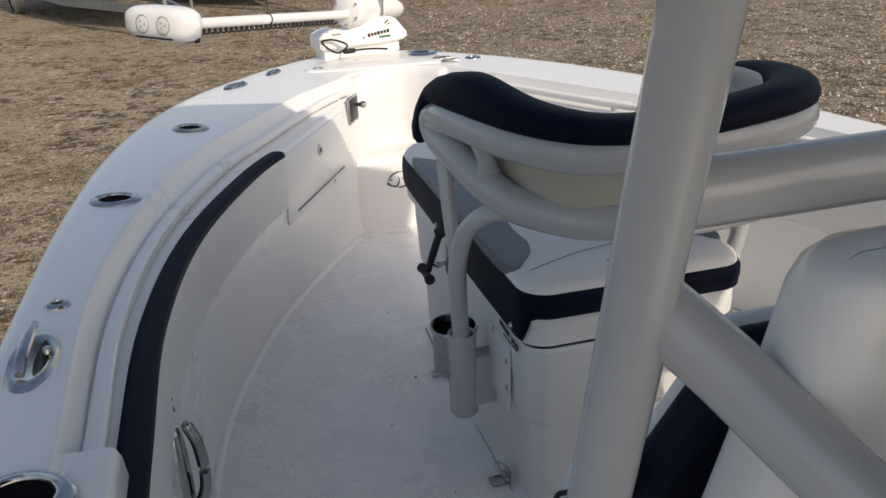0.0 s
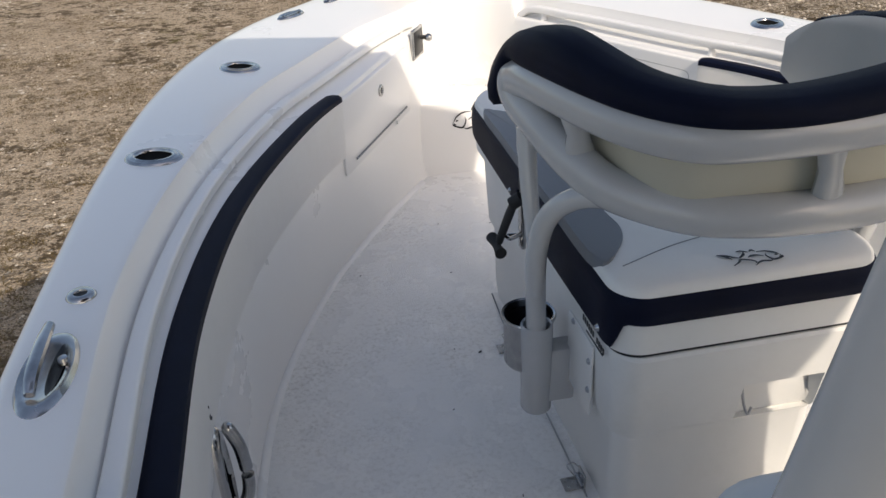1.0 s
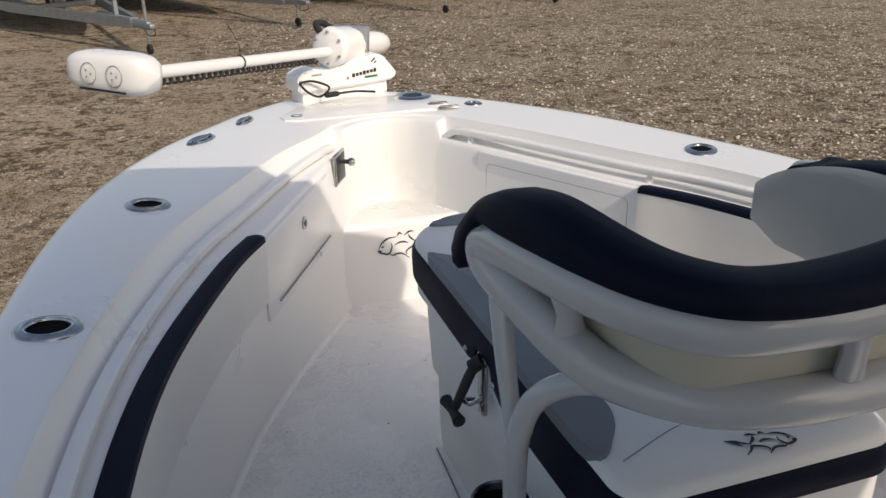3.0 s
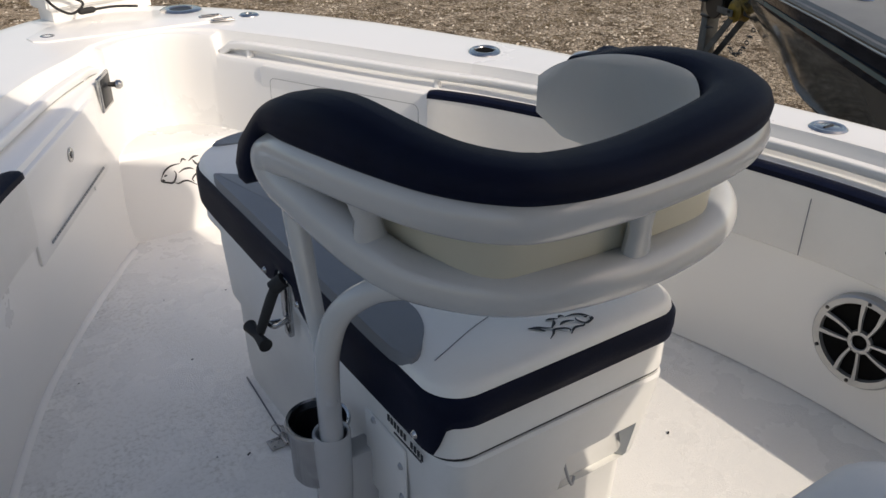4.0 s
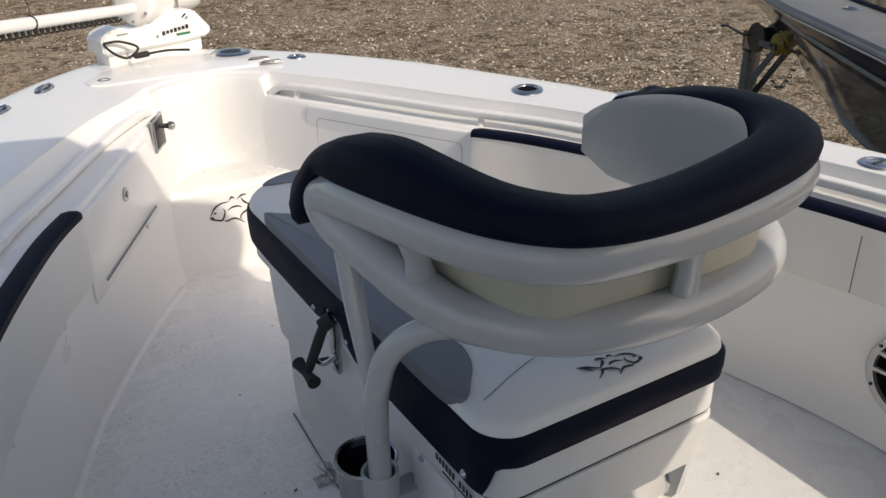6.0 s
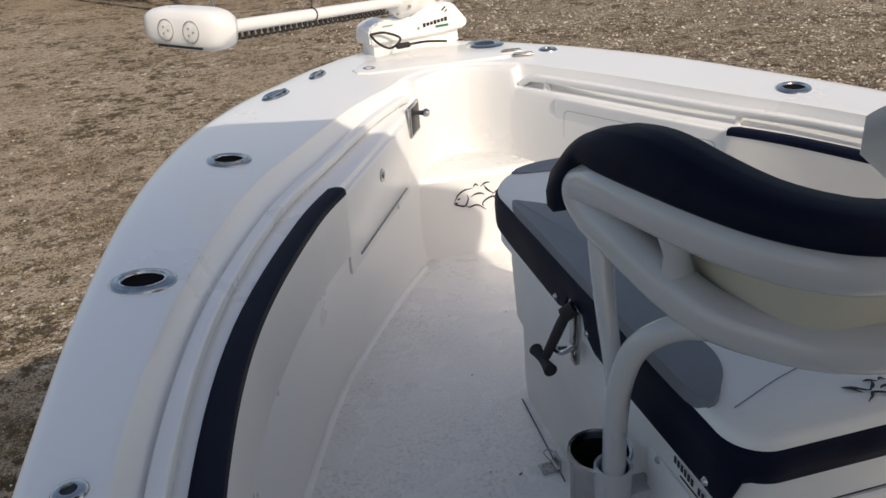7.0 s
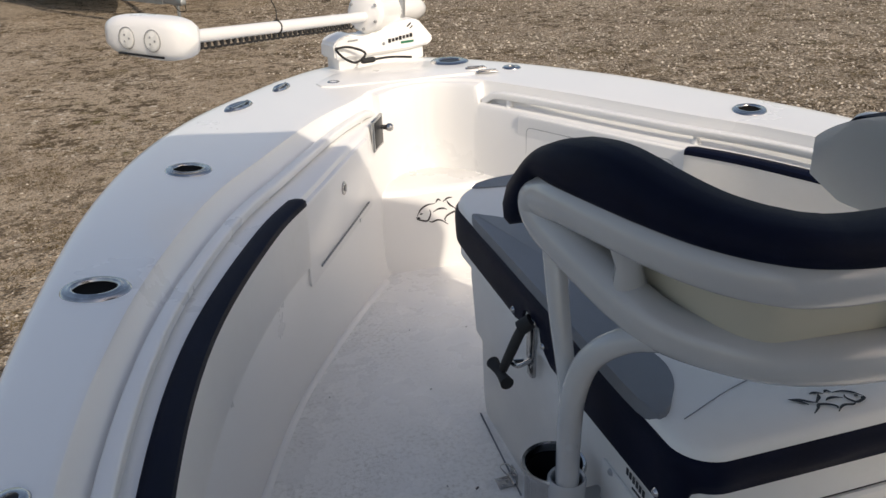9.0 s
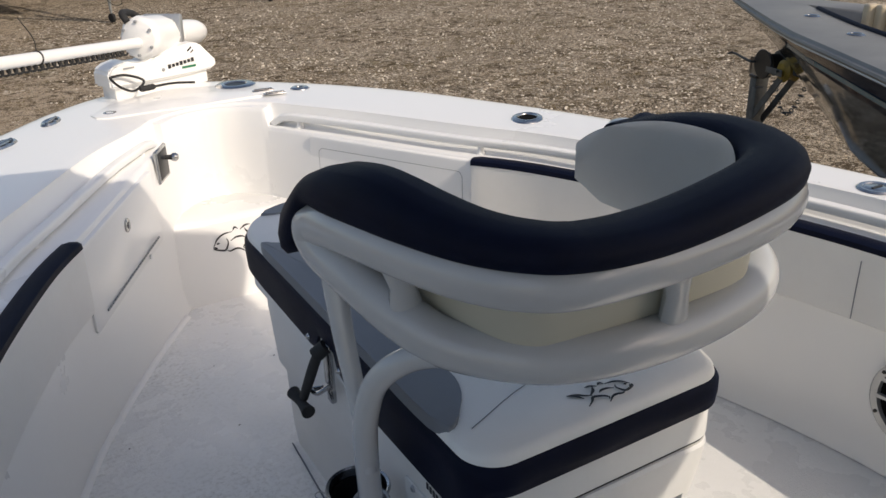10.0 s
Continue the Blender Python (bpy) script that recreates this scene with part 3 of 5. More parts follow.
for k in range(7):
    y, z = -0.545 + rng.uniform(-0.012, 0.012), 0.38 + 0.045 * rng.uniform(-1, 1)
    x = -(at_y(y, 2) - 0.0379)
    part("scuff_mark", rbox((0.0012, rng.uniform(0.002, 0.007), rng.uniform(0.002, 0.006)), (x, y, z), 0, 1), DARK, boat)

# gunwale fittings


def cap_dir(side, y):
    dx = (at_y(y + 0.05, 0, side) - at_y(y - 0.05, 0, side)) / 0.1
    return Vector((side * dx, 1, 0)).normalized()


def rod_holder(x, y, turn=None, long=0.060, wide=0.046, angle=20):
    side = -1 if x < 0 else 1
    d = cap_dir(side, y)
    m = frame_at((x, y, CAP + 0.001), (0, 0, 1), d) @ Matrix.Rotation(radians(angle if turn is None else turn), 4, "Z")
    prof = [(0.60, -0.004), (0.62, 0.003), (0.68, 0.0070), (0.76, 0.0066), (0.84, 0.0040), (0.90, 0.0048), (0.96, 0.0036), (1.02, -0.001)]
    ob = part("rod_holder", lathe(prof, m @ Matrix.Diagonal((long, wide, 1, 1)), 44), STEEL, boat, "polished oval rod holder set in the gunwale", 60)
    # Hole isn't cut: a shallow black disc stands in for its shade.
    bowl = [(0.61, 0.0015), (0.58, 0.0004), (0.45, 0.0), (0.0, 0.0)]
    part("socket", lathe(bowl, m @ Matrix.Translation((0.0, 0, 0.0006)) @ Matrix.Diagonal((long, wide, 1, 1)), 32), SOCKET, ob, "shallow black disc for the dark of the hole")
    return ob


for x, y, a in ((-0.926, 0.108, 70), (-0.762, 0.706, 60), (0.744, 0.635, -60), (-0.945, -0.93, 60)):
    rod_holder(x, y, a)


def pop_cleat(x, y, long, wide, turn, high=1.0):
    """A flush oval pull-up cleat: dished plate and a low bar."""
    side = -1 if x < 0 else 1
    m = frame_at((x, y, CAP + 0.001), (0, 0, 1), cap_dir(side, y)) @ Matrix.Rotation(radians(turn), 4, "Z")
    ob = part("pull_up_cleat", lathe([(0.0, 0.001), (0.55, 0.001), (0.72, 0.005), (0.88, 0.006), (1.0, -0.001)], m @ Matrix.Diagonal((long, wide, 1, 1)), 40), STEEL, boat, "chrome oval pull-up cleat in the gunwale", 60)
    bm = bmesh.new()
    sweep(bm, cat([m @ Vector(p) for p in ((-long * 0.62, 0.006 * high, 0.010 * high), (-long * 0.3, 0.006 * high, 0.022 * high), (long * 0.35, 0.006 * high, 0.026 * high), (long * 0.8, 0.006 * high, 0.024 * high))], 5), lambda f: [(a * wide * 0.26 * (0.5 + 0.5 * math.sin(math.pi * (0.15 + 0.7 * f))), b * 0.007) for a, b in ring(1, 10)])
    part("cleat_bar", bm, STEEL, ob)
    part("recess", lathe([(0.0, 0.0), (0.8, 0.0), (1.0, 0.002)], m @ Matrix.Translation((0, -wide * 0.32, 0.002)) @ Matrix.Diagonal((long * 0.6, wide * 0.22, 1, 1)), 20), DARK, ob)
    part("pivot", lathe([(0.0, 0.003 + 0.009 * high), (0.006, 0.003 + 0.008 * high), (0.008, 0.003)], m @ Matrix.Translation((long * 0.15, -wide * 0.5, 0)), 12), STEEL, ob)
    return ob


pop_cleat(-0.985, -0.605, 0.092, 0.036, 0)
pop_cleat(1.035, -0.650, 0.092, 0.040, 0, 0.15)
pop_cleat(-0.603, 1.275, 0.064, 0.030, -6, 0.12)
pop_cleat(-0.450, 1.470, 0.054, 0.024, 10, 0.12)


def light_puck(x, y, r=0.022, hole=True, name="deck_fitting", label="small round chrome deck fitting"):
    m = Matrix.Translation((x, y, CAP + 0.001))
    ob = part(name, lathe([(r * 0.4, 0.001), (r * 0.45, 0.005), (r * 0.8, 0.0055), (r, 0.0), (r, -0.003)], m, 28), STEEL, boat, label, 60)
    part("centre", lathe([(0.0, 0.002 if hole else 0.006), (r * 0.43, 0.002)], m, 16), DARK if hole else STEEL, ob)


light_puck(-0.976, -0.420), light_puck(1.008, -0.465), light_puck(-0.277, 1.464, 0.025), light_puck(0.348, 1.430, 0.034)
# deck fill cap
m = frame_at((1.009, -0.289, CAP + 0.001), (0, 0, 1), (0, 1, 0))
ob = part("deck_fill", lathe([(0.0, 0.003), (0.024, 0.003), (0.027, 0.0015), (0.030, 0.004), (0.037, 0.004), (0.042, 0.0)], m, 36), STEEL, boat, "round chrome deck filler cap")
part("key_slot", rbox((0.034, 0.006, 0.003), (1.009, -0.289, CAP + 0.005), 0.001, 1), DARK, ob)
# anchor locker lid and pull ring on the bow
lid = part("anchor_hatch", prism([(-0.335, 1.470), (-0.325, 1.420), (-0.29, 1.400), (0.20, 1.398), (0.27, 1.400), (0.29, 1.415), (0.19, 1.62), (-0.06, 1.70), (-0.26, 1.58)], CAP - 0.004, CAP + 0.0055, 0.004, 2), GEL, boat, "white anchor locker lid flush in the bow deck")
m = Matrix.Translation((0.176, 1.610, CAP + 0.0055))
ob = part("pull_ring", lathe([(0.036, 0.0), (0.042, 0.005), (0.062, 0.005), (0.070, 0.0)], m, 36), STEEL, lid, "chrome pull ring")
part("dish", lathe([(0.0, 0.0006), (0.040, 0.0012)], m, 24), DARK, ob)
for p in ((0.224, 1.455), (0.242, 1.388)):
    hp = part("lid_hinge", rbox((0.075, 0.022, 0.006), (*p, CAP + 0.006), 0.003, 2, Matrix.Rotation(radians(-8), 3, "Z")), STEEL, boat, "small chrome deck hinge")
    part("pin", tube([(p[0] - 0.03, p[1] + 0.004, CAP + 0.010), (p[0] + 0.03, p[1] - 0.004, CAP + 0.010)], 0.004, 10), STEEL, hp)

for side in (-1,):
    b = bmesh.new()
    sweep(b, [(x, y, 0.003) for x, y in plan(4, -2.4, 1.06, side, 0.004, 90)], [(-0.013, -0.004), (-0.009, 0.002), (-0.004, 0.005), (0.0, 0.006), (0.004, 0.005), (0.009, 0.002), (0.013, -0.004)])
    part("floor_bead", b, GEL, boat, "smooth white bead along the floor edge", 70)
# floor details: track, hinges and debris
part("floor_track", rbox((0.0035, 0.25, 0.004), (-0.188, -0.335, 0.003), 0.0015, 1), GREYMETAL, boat, "thin metal floor track")
part("floor_track", rbox((0.0035, 0.30, 0.004), (-0.186, 0.14, 0.003), 0.0015, 1, Matrix.Rotation(radians(-3), 3, "Z")), GREY_VINYL, boat, "dark floor joint")


def hinge(x, y):
    h = part("floor_hinge", rbox((0.034, 0.034, 0.003), (x - 0.014, y, 0.003), 0.001, 1), STEEL, boat, "small steel hinge screwed to the floor")
    part("leaf", rbox((0.004, 0.034, 0.03), (x + 0.008, y, 0.016), 0.001, 1), STEEL, h)
    part("barrel", tube([(x + 0.004, y - 0.018, 0.006), (x + 0.004, y + 0.018, 0.006)], 0.005, 12), STEEL, h)
    for dx, dy in ((-0.022, 0.009), (-0.022, -0.009), (-0.010, 0.0)):
        part("screw", lathe([(0.0, 0.0062), (0.0022, 0.006), (0.003, 0.0048)], Matrix.Translation((x + dx, y + dy, 0)), 8), GREYMETAL, h)
    part("clip", tube([(x - 0.002, y + 0.012, 0.008), (x - 0.012, y + 0.03, 0.02), (x + 0.002, y + 0.034, 0.022), (x + 0.010, y + 0.01, 0.02), (x + 0.004, y - 0.03, 0.006)], 0.0014, 6, 5), STEEL, h)


hinge(-0.198, 0.040), hinge(-0.192, -0.420)
bm = bmesh.new()
rng = random.Random(3)
for k in range(34):
    x, y = rng.uniform(-0.62, 0.6), rng.uniform(-0.8, 0.8)
    if abs(x - 0.016) < 0.25 and y < 0.4 or abs(x) > at_y(y, 4) - 0.06:
        continue
    rbox((rng.uniform(0.002, 0.006), 0.0018, 0.0014), (x, y, 0.0012), 0, 1, Matrix.Rotation(rng.uniform(0, 3), 3, "Z"), bm)
rbox((0.009, 0.003, 0.002), (-0.272, 0.044, 0.0015), 0, 1, Matrix.Rotation(0.6, 3, "Z"), bm)
rbox((0.007, 0.004, 0.002), (0.505, -0.388, 0.0015), 0, 1, Matrix.Rotation(0.6, 3, "Z"), bm)
tagged(part("floor_debris", bm, DARK, boat, "a few dark crumbs on the white floor"), kind="stuff")

# ---- T-top ----
ttop = thing("t_top", (-0.46, -1.16, 0), "navy top on welded white pipe legs over the console", "boat top")
# Out of view: outline follows its shadow; aft length and navy cut stray light.
TOP = [(-0.90, -4.5), (0.90, -4.5), (0.895, -2.5), (0.90, -1.63), (0.89, -1.19), (0.86, -0.98), (0.76, -0.87), (0.43, -0.775), (0.138, -0.687), (-0.094, -0.60), (-0.36, -0.585), (-0.54, -0.62), (-0.65, -0.70), (-0.72, -0.78), (-0.80, -0.86), (-0.88, -0.95), (-0.90, -1.10)]
part("canopy", prism(TOP, 1.97, 2.03, 0.02), NAVY, ttop, "unseen navy top, dark and long aft to cut bounce light")


def leg(sx):
    p = [(sx * (0.421 - 0.0525 * z), -1.130 - 0.137 * z, z) for z in (0.0, 0.4, 0.8, 1.2, 1.6, 1.98)]
    bm = bmesh.new()
    sweep(bm, p, ring(0.0265, 24, 0.034), up=(0, 1, 0))
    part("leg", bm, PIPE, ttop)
    part("foot_plate", lathe([(0.0, 0.008), (0.05, 0.008), (0.055, 0.0)], Matrix.Translation((sx * 0.421, -1.130, 0)), 20), PIPE, ttop)
    q = [(sx * 0.47, -2.2, 0.0), (sx * 0.44, -2.2, 1.98)]
    part("leg", tube(q, 0.026, 16, up=(0, 1, 0)), PIPE, ttop)


leg(-1), leg(1)
bm = bmesh.new()
sweep(bm, [(-0.371, -1.261, 0.953), (0.371, -1.261, 0.962)], ring(0.026, 24, 0.028))
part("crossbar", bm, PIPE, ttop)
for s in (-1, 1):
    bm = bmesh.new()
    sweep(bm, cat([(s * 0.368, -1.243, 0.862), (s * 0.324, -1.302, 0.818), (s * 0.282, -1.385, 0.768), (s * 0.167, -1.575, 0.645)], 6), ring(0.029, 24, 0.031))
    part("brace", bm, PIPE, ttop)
    bm = bmesh.new()
    for a, c, d in (((0.371, -1.255, 0.945), (0.345, -1.259, 0.934), (0.366, -1.252, 0.905)), ((0.366, -1.249, 0.905), (0.356, -1.268, 0.868), (0.372, -1.247, 0.86))):
        v = [bm.verts.new((s * p[0], p[1] + o, p[2])) for o in (-0.012, 0.012) for p in (a, c, d)]
        bm.faces.new(v[:3]), bm.faces.new(v[:2:-1])
        for k in range(3):
            bm.faces.new((v[k], v[(k + 1) % 3], v[(k + 1) % 3 + 3], v[k + 3]))
    part("weld_web", bm, PIPE, ttop)

# ---- console ----
console = thing("console", (0.0, -1.6, 0), "white moulded helm console beneath the boat top", "console")


def stack(rows, cx, seg=7):
    """A moulded body from levels (height, half width, back y, front y, front corner radius)."""
    b = bmesh.new()
    rings = []
    for z, hw, y0, y1, r in rows:
        rings.append([b.verts.new((cx + x, y, z)) for x, y in round_rect(-hw, hw, y0, y1, (0.04, 0.04, r, r), seg)])
    for p, q in zip(rings, rings[1:]):
        for j in range(len(p)):
            b.faces.new((p[j - 1], p[j], q[j], q[j - 1]))
    b.faces.new(rings[-1]), b.faces.new(rings[0][::-1])
    return b


part("body", stack(((0.0, 0.200, -1.95, -1.20, 0.06), (0.50, 0.200, -1.95, -1.24, 0.06), (0.80, 0.200, -1.95, -1.30, 0.06), (0.875, 0.196, -1.95, -1.31, 0.06), (0.897, 0.186, -1.94, -1.32, 0.06), (0.904, 0.17, -1.92, -1.33, 0.06)), 0.02), GEL, console, "", 60)
part("front_shell", stack(((0.0, 0.285, -1.26, -1.14, 0.04), (0.45, 0.302, -1.270, -1.155, 0.04), (0.80, 0.312, -1.360, -1.262, 0.04), (0.890, 0.315, -1.380, -1.283, 0.045), (0.910, 0.310, -1.384, -1.289, 0.045), (0.922, 0.298, -1.386, -1.298, 0.04), (0.927, 0.280, -1.382, -1.311, 0.032)), 0.02), GEL, console, "", 60)
knob = part("compass", lathe([(0.0, 0.075), (0.02, 0.072), (0.038, 0.058), (0.045, 0.035), (0.042, 0.0)], Matrix.Translation((-0.158, -1.420, 0.903)), 24), DARK, console, "black domed compass")
part("compass_ring", lathe([(0.044, 0.002), (0.052, 0.006), (0.055, 0.0)], Matrix.Translation((-0.158, -1.420, 0.902)), 24), GREYMETAL, knob)
seat = thing("forward_bench", (0.0, -1.05, 0), "white moulded forward bench with a navy-edged backrest before the console", "bench")
part("base", stack(((0.0, 0.275, -1.14, -0.90, 0.08), (0.36, 0.282, -1.15, -0.875, 0.10), (0.415, 0.285, -1.155, -0.865, 0.11), (0.440, 0.278, -1.155, -0.870, 0.11), (0.452, 0.255, -1.15, -0.89, 0.10), (0.456, 0.20, -1.14, -0.94, 0.08)), 0.025), WHITE_VINYL, seat, "white seat base with a rounded front", 60)
lean = Matrix.Rotation(math.atan2(0.174, 0.30), 3, "X")
bk = part("backrest", rbox((0.53, 0.040, 0.36), (0.020, -1.091, 0.625), 0.016, 4, lean), WHITE_VINYL, seat, "white backrest panel")
part("boxing", rbox((0.555, 0.062, 0.385), (0.018, -1.123, 0.612), 0.018, 4, lean), NAVY, bk, "navy vinyl boxing")
arm = part("hinge_arm", rbox((0.012, 0.085, 0.24), (-0.284, -1.006, 0.475), 0.006, 3, lean), GEL, seat, "white hinge arm with two screws")
SCREWS = [(-0.290, -0.971, 0.487), (-0.290, -1.039, 0.565)]
for q in SCREWS:
    part("screw", lathe([(0.0, 0.004), (0.004, 0.0035), (0.0065, 0.0)], frame_at(q, (-1, 0, 0), (0, 1, 0)), 12), GREYMETAL, arm)
part("strap_loop", tube([(-0.290, -0.956, 0.42), (-0.300, -0.936, 0.40), (-0.297, -0.926, 0.36), (-0.287, -0.936, 0.32)], 0.004, 8, 4), RUBBER, seat, "black strap loop")

# ---- cooler and its cushion ----
CX = 0.022
cooler = thing("cooler_box", (CX, -0.1, 0), "white moulded cooler box standing on the cockpit floor", "cooler")


def cooler_body():
    b = bmesh.new()
    rows = []
    for z, e, r, yb in ((0.0, -0.030, 0.05, -0.520), (0.05, -0.026, 0.05, -0.524), (0.20, -0.024, 0.05, -0.530), (0.225, -0.012, 0.055, -0.545), (0.36, -0.004, 0.06, -0.568), (0.394, -0.004, 0.06, -0.572), (0.400, -0.006, 0.06, -0.569)):
        rows.append([b.verts.new((CX + x, y, z)) for x, y in round_rect(-0.215 - e, 0.215 + e, yb, 0.395 + e, (0.04, 0.04, r + 0.04, r + 0.04), 8)])
    for p, q in zip(rows, rows[1:]):
        for j in range(len(p)):
            b.faces.new((p[j - 1], p[j], q[j], q[j - 1]))
    b.faces.new(rows[-1]), b.faces.new(rows[0][::-1])
    # hand pocket in the back
    def cut(co, no):
        bmesh.ops.bisect_plane(b, geom=b.verts[:] + b.edges[:] + b.faces[:], plane_co=co, plane_no=no)
    cut((0.037, 0, 0), (1, 0, 0)), cut((0.186, 0, 0), (1, 0, 0)), cut((0, 0, 0.300), (0, 0, 1)), cut((0, 0, 0.214), (0, 0, 1))
    pocket = [f for f in b.faces if f.normal.y < -0.7 and 0.037 < f.calc_center_median().x < 0.186 and 0.214 < f.calc_center_median().z < 0.300]
    out = bmesh.ops.extrude_face_region(b, geom=pocket)
    for v in {v for v in out["geom"] if isinstance(v, bmesh.types.BMVert)}:
        v.co.y += 0.040 if v.co.z > 0.25 else 0.012
        v.co.x += 0.006 if v.co.x < 0.08 else -0.006
    bmesh.ops.delete(b, geom=pocket, context="FACES")
    return b


body = part("body", cooler_body(), COOLER, cooler, "", 30)
part("hook", tube([(0.047, -0.535, 0.290), (0.044, -0.552, 0.262), (0.051, -0.559, 0.238), (0.061, -0.553, 0.246)], 0.0025, 8, 4), GREYMETAL, body, "small steel hook")
part("lid", prism(round_rect(CX - 0.224, CX + 0.224, -0.568, 0.432, (0.055, 0.055, 0.11, 0.11), 8), 0.4065, 0.472, 0.010), COOLER, cooler)
part("lid_seal", prism(round_rect(CX - 0.217, CX + 0.217, -0.565, 0.40, (0.045, 0.045, 0.1, 0.1), 8), 0.400, 0.409), DARK, cooler)
# plate with screws by the post
pl = part("mount_plate", rbox((0.006, 0.12, 0.15), (CX - 0.213, -0.395, 0.275), 0.003, 2), COOLER, cooler, "white mounting plate")
for y, z in ((-0.365, 0.345), (-0.445, 0.313), (-0.447, 0.253)):
    part("screw", lathe([(0.0, 0.004), (0.004, 0.0035), (0.0065, 0.0)], frame_at((CX - 0.2162, y, z), (-1, 0, 0), (0, 1, 0)), 12), GREYMETAL, pl)
# maker's mark drawn as plain bars
bm = bmesh.new()
for i in range(11):
    if i == 6:
        continue
    rbox((0.0012, 0.0055, 0.011), (CX - 0.2178, -0.415 - 0.0092 * i, 0.386 - 0.0008 * i), 0, 1, None, bm)
rbox((0.0012, 0.075, 0.0028), (CX - 0.2178, -0.468, 0.369), 0, 1, None, bm)
part("print_bars", bm, INK, cooler, "row of small black print bars")


def draw_latch():
    """Black rubber T latch with its steel keeper."""
    b = bmesh.new()
    sweep(b, cat([(-0.222, -0.088, 0.462), (-0.230, -0.076, 0.432), (-0.237, -0.060, 0.393), (-0.245, -0.040, 0.345)], 5), lambda f: ring(0.0095 + 0.003 * math.sin(math.pi * f), 14, 0.008), up=(1, 0, 0))
    la = part("t_latch", b, RUBBER, cooler, "black rubber T latch")
    b = bmesh.new()
    sweep(b, [(-0.250, 0.002 - 0.075 * i / 12, 0.334) for i in range(13)], lambda f: ring(0.0085 + 0.0045 * abs(2 * f - 1) ** 1.5, 14), up=(0, 0, 1))
    part("t_grip", b, RUBBER, la)
    part("collar", tube([(-0.212, -0.092, 0.468), (-0.230, -0.084, 0.452)], 0.014, 14), RUBBER, la)
    part("bracket", rbox((0.008, 0.034, 0.090), (-0.207, -0.082, 0.424), 0.003, 2), STEEL, la, "steel bracket")
    part("keeper", tube([(-0.207, -0.086, 0.384), (-0.228, -0.072, 0.366), (-0.230, -0.050, 0.362), (-0.212, -0.060, 0.366)], 0.0045, 10, 5), STEEL, la)
    part("keeper_plate", rbox((0.012, 0.022, 0.032), (-0.206, -0.082, 0.362), 0.004, 2), STEEL, la)


draw_latch()
cushion = thing("seat_cushion", (CX, -0.1, 0.452), "white vinyl cushion with navy sides and grey inlays on the cooler", "cushion")
HX0, HX1, HY0, HY1 = CX - 0.228, CX + 0.228, -0.575, 0.468
OUT = round_rect(HX0, HX1, HY0, HY1, (0.06, 0.06, 0.14, 0.14), 10)


def cushion_sides():
    """Navy boxing all round, lower where the flaps hang."""
    b = bmesh.new()
    dense = []
    for p, q in zip(OUT, OUT[1:] + OUT[:1]):
        n = max(1, int(math.dist(p, q) / 0.012))
        dense += [lerp(p, q, i / n) for i in range(n)]

    def low(x, y):
        if x < CX - 0.15 and y > -0.56:
            pts = [(-0.56, 0.470), (-0.545, 0.412), (-0.50, 0.416), (-0.30, 0.414), (-0.165, 0.416), (-0.130, 0.432), (-0.118, 0.462), (-0.048, 0.470), (-0.036, 0.436), (-0.01, 0.428), (0.26, 0.432), (0.40, 0.44)]
        elif x > CX + 0.15 and y > -0.5:
            pts = [(-0.5, 0.43), (0.4, 0.43)]
        else:
            pts = [(-1, 0.465), (0.2, 0.465), (0.38, 0.446)]
        return float(np.interp(y, [a for a, _ in pts], [z for _, z in pts]))

    rows = []
    cx, cy = CX, -0.1
    for x, y in dense:
        z = low(x, y)
        n = Vector((x - cx, (y - cy) * 0.45, 0)).normalized()
        wob = 0.0012 * math.sin(37 * x + 29 * y)
        prof = [(-0.004, z), (0.002, z + 0.001), (0.0035 + wob, z + 0.012), (0.005 + wob, 0.482), (0.0035, 0.502), (-0.002, 0.511), (-0.014, 0.515)]
        rows.append([b.verts.new((x + n.x * o, y + n.y * o, zz)) for o, zz in prof])
    for p, q in zip(rows, rows[1:] + rows[:1]):
        for j in range(len(p) - 1):
            b.faces.new((p[j], q[j], q[j + 1], p[j + 1]))
    b.faces.new([r[-1] for r in rows])
    b.faces.new([r[0] for r in rows][::-1])
    return b


part("boxing", cushion_sides(), NAVY, cushion, "navy vinyl boxing", 60)


def top_panel():
    b = bmesh.new()
    o = round_rect(HX0 + 0.003, HX1 - 0.003, HY0 + 0.004, HY1 - 0.004, (0.057, 0.057, 0.137, 0.137), 10)
    rows = []
    for k, dz in ((1.0, 0.5105), (0.992, 0.5185), (0.975, 0.5245), (0.94, 0.5285), (0.8, 0.531), (0.5, 0.532)):
        rows.append([b.verts.new((CX + (x - CX) * k, -0.1 + (y + 0.1) * (1 - (1 - k) * 0.45), dz)) for x, y in o])
    for p, q in zip(rows, rows[1:]):
        for j in range(len(p)):
            b.faces.new((p[j - 1], p[j], q[j], q[j - 1]))
    b.faces.new(rows[-1])
    return b


part("top_panel", top_panel(), WHITE_VINYL, cushion, "white vinyl top panel", 60)


def inlay(pts):
    o = cat(pts, 6, True)
    return prism([(p[0], p[1]) for p in o], 0.5100, 0.5340, 0.005, 3)


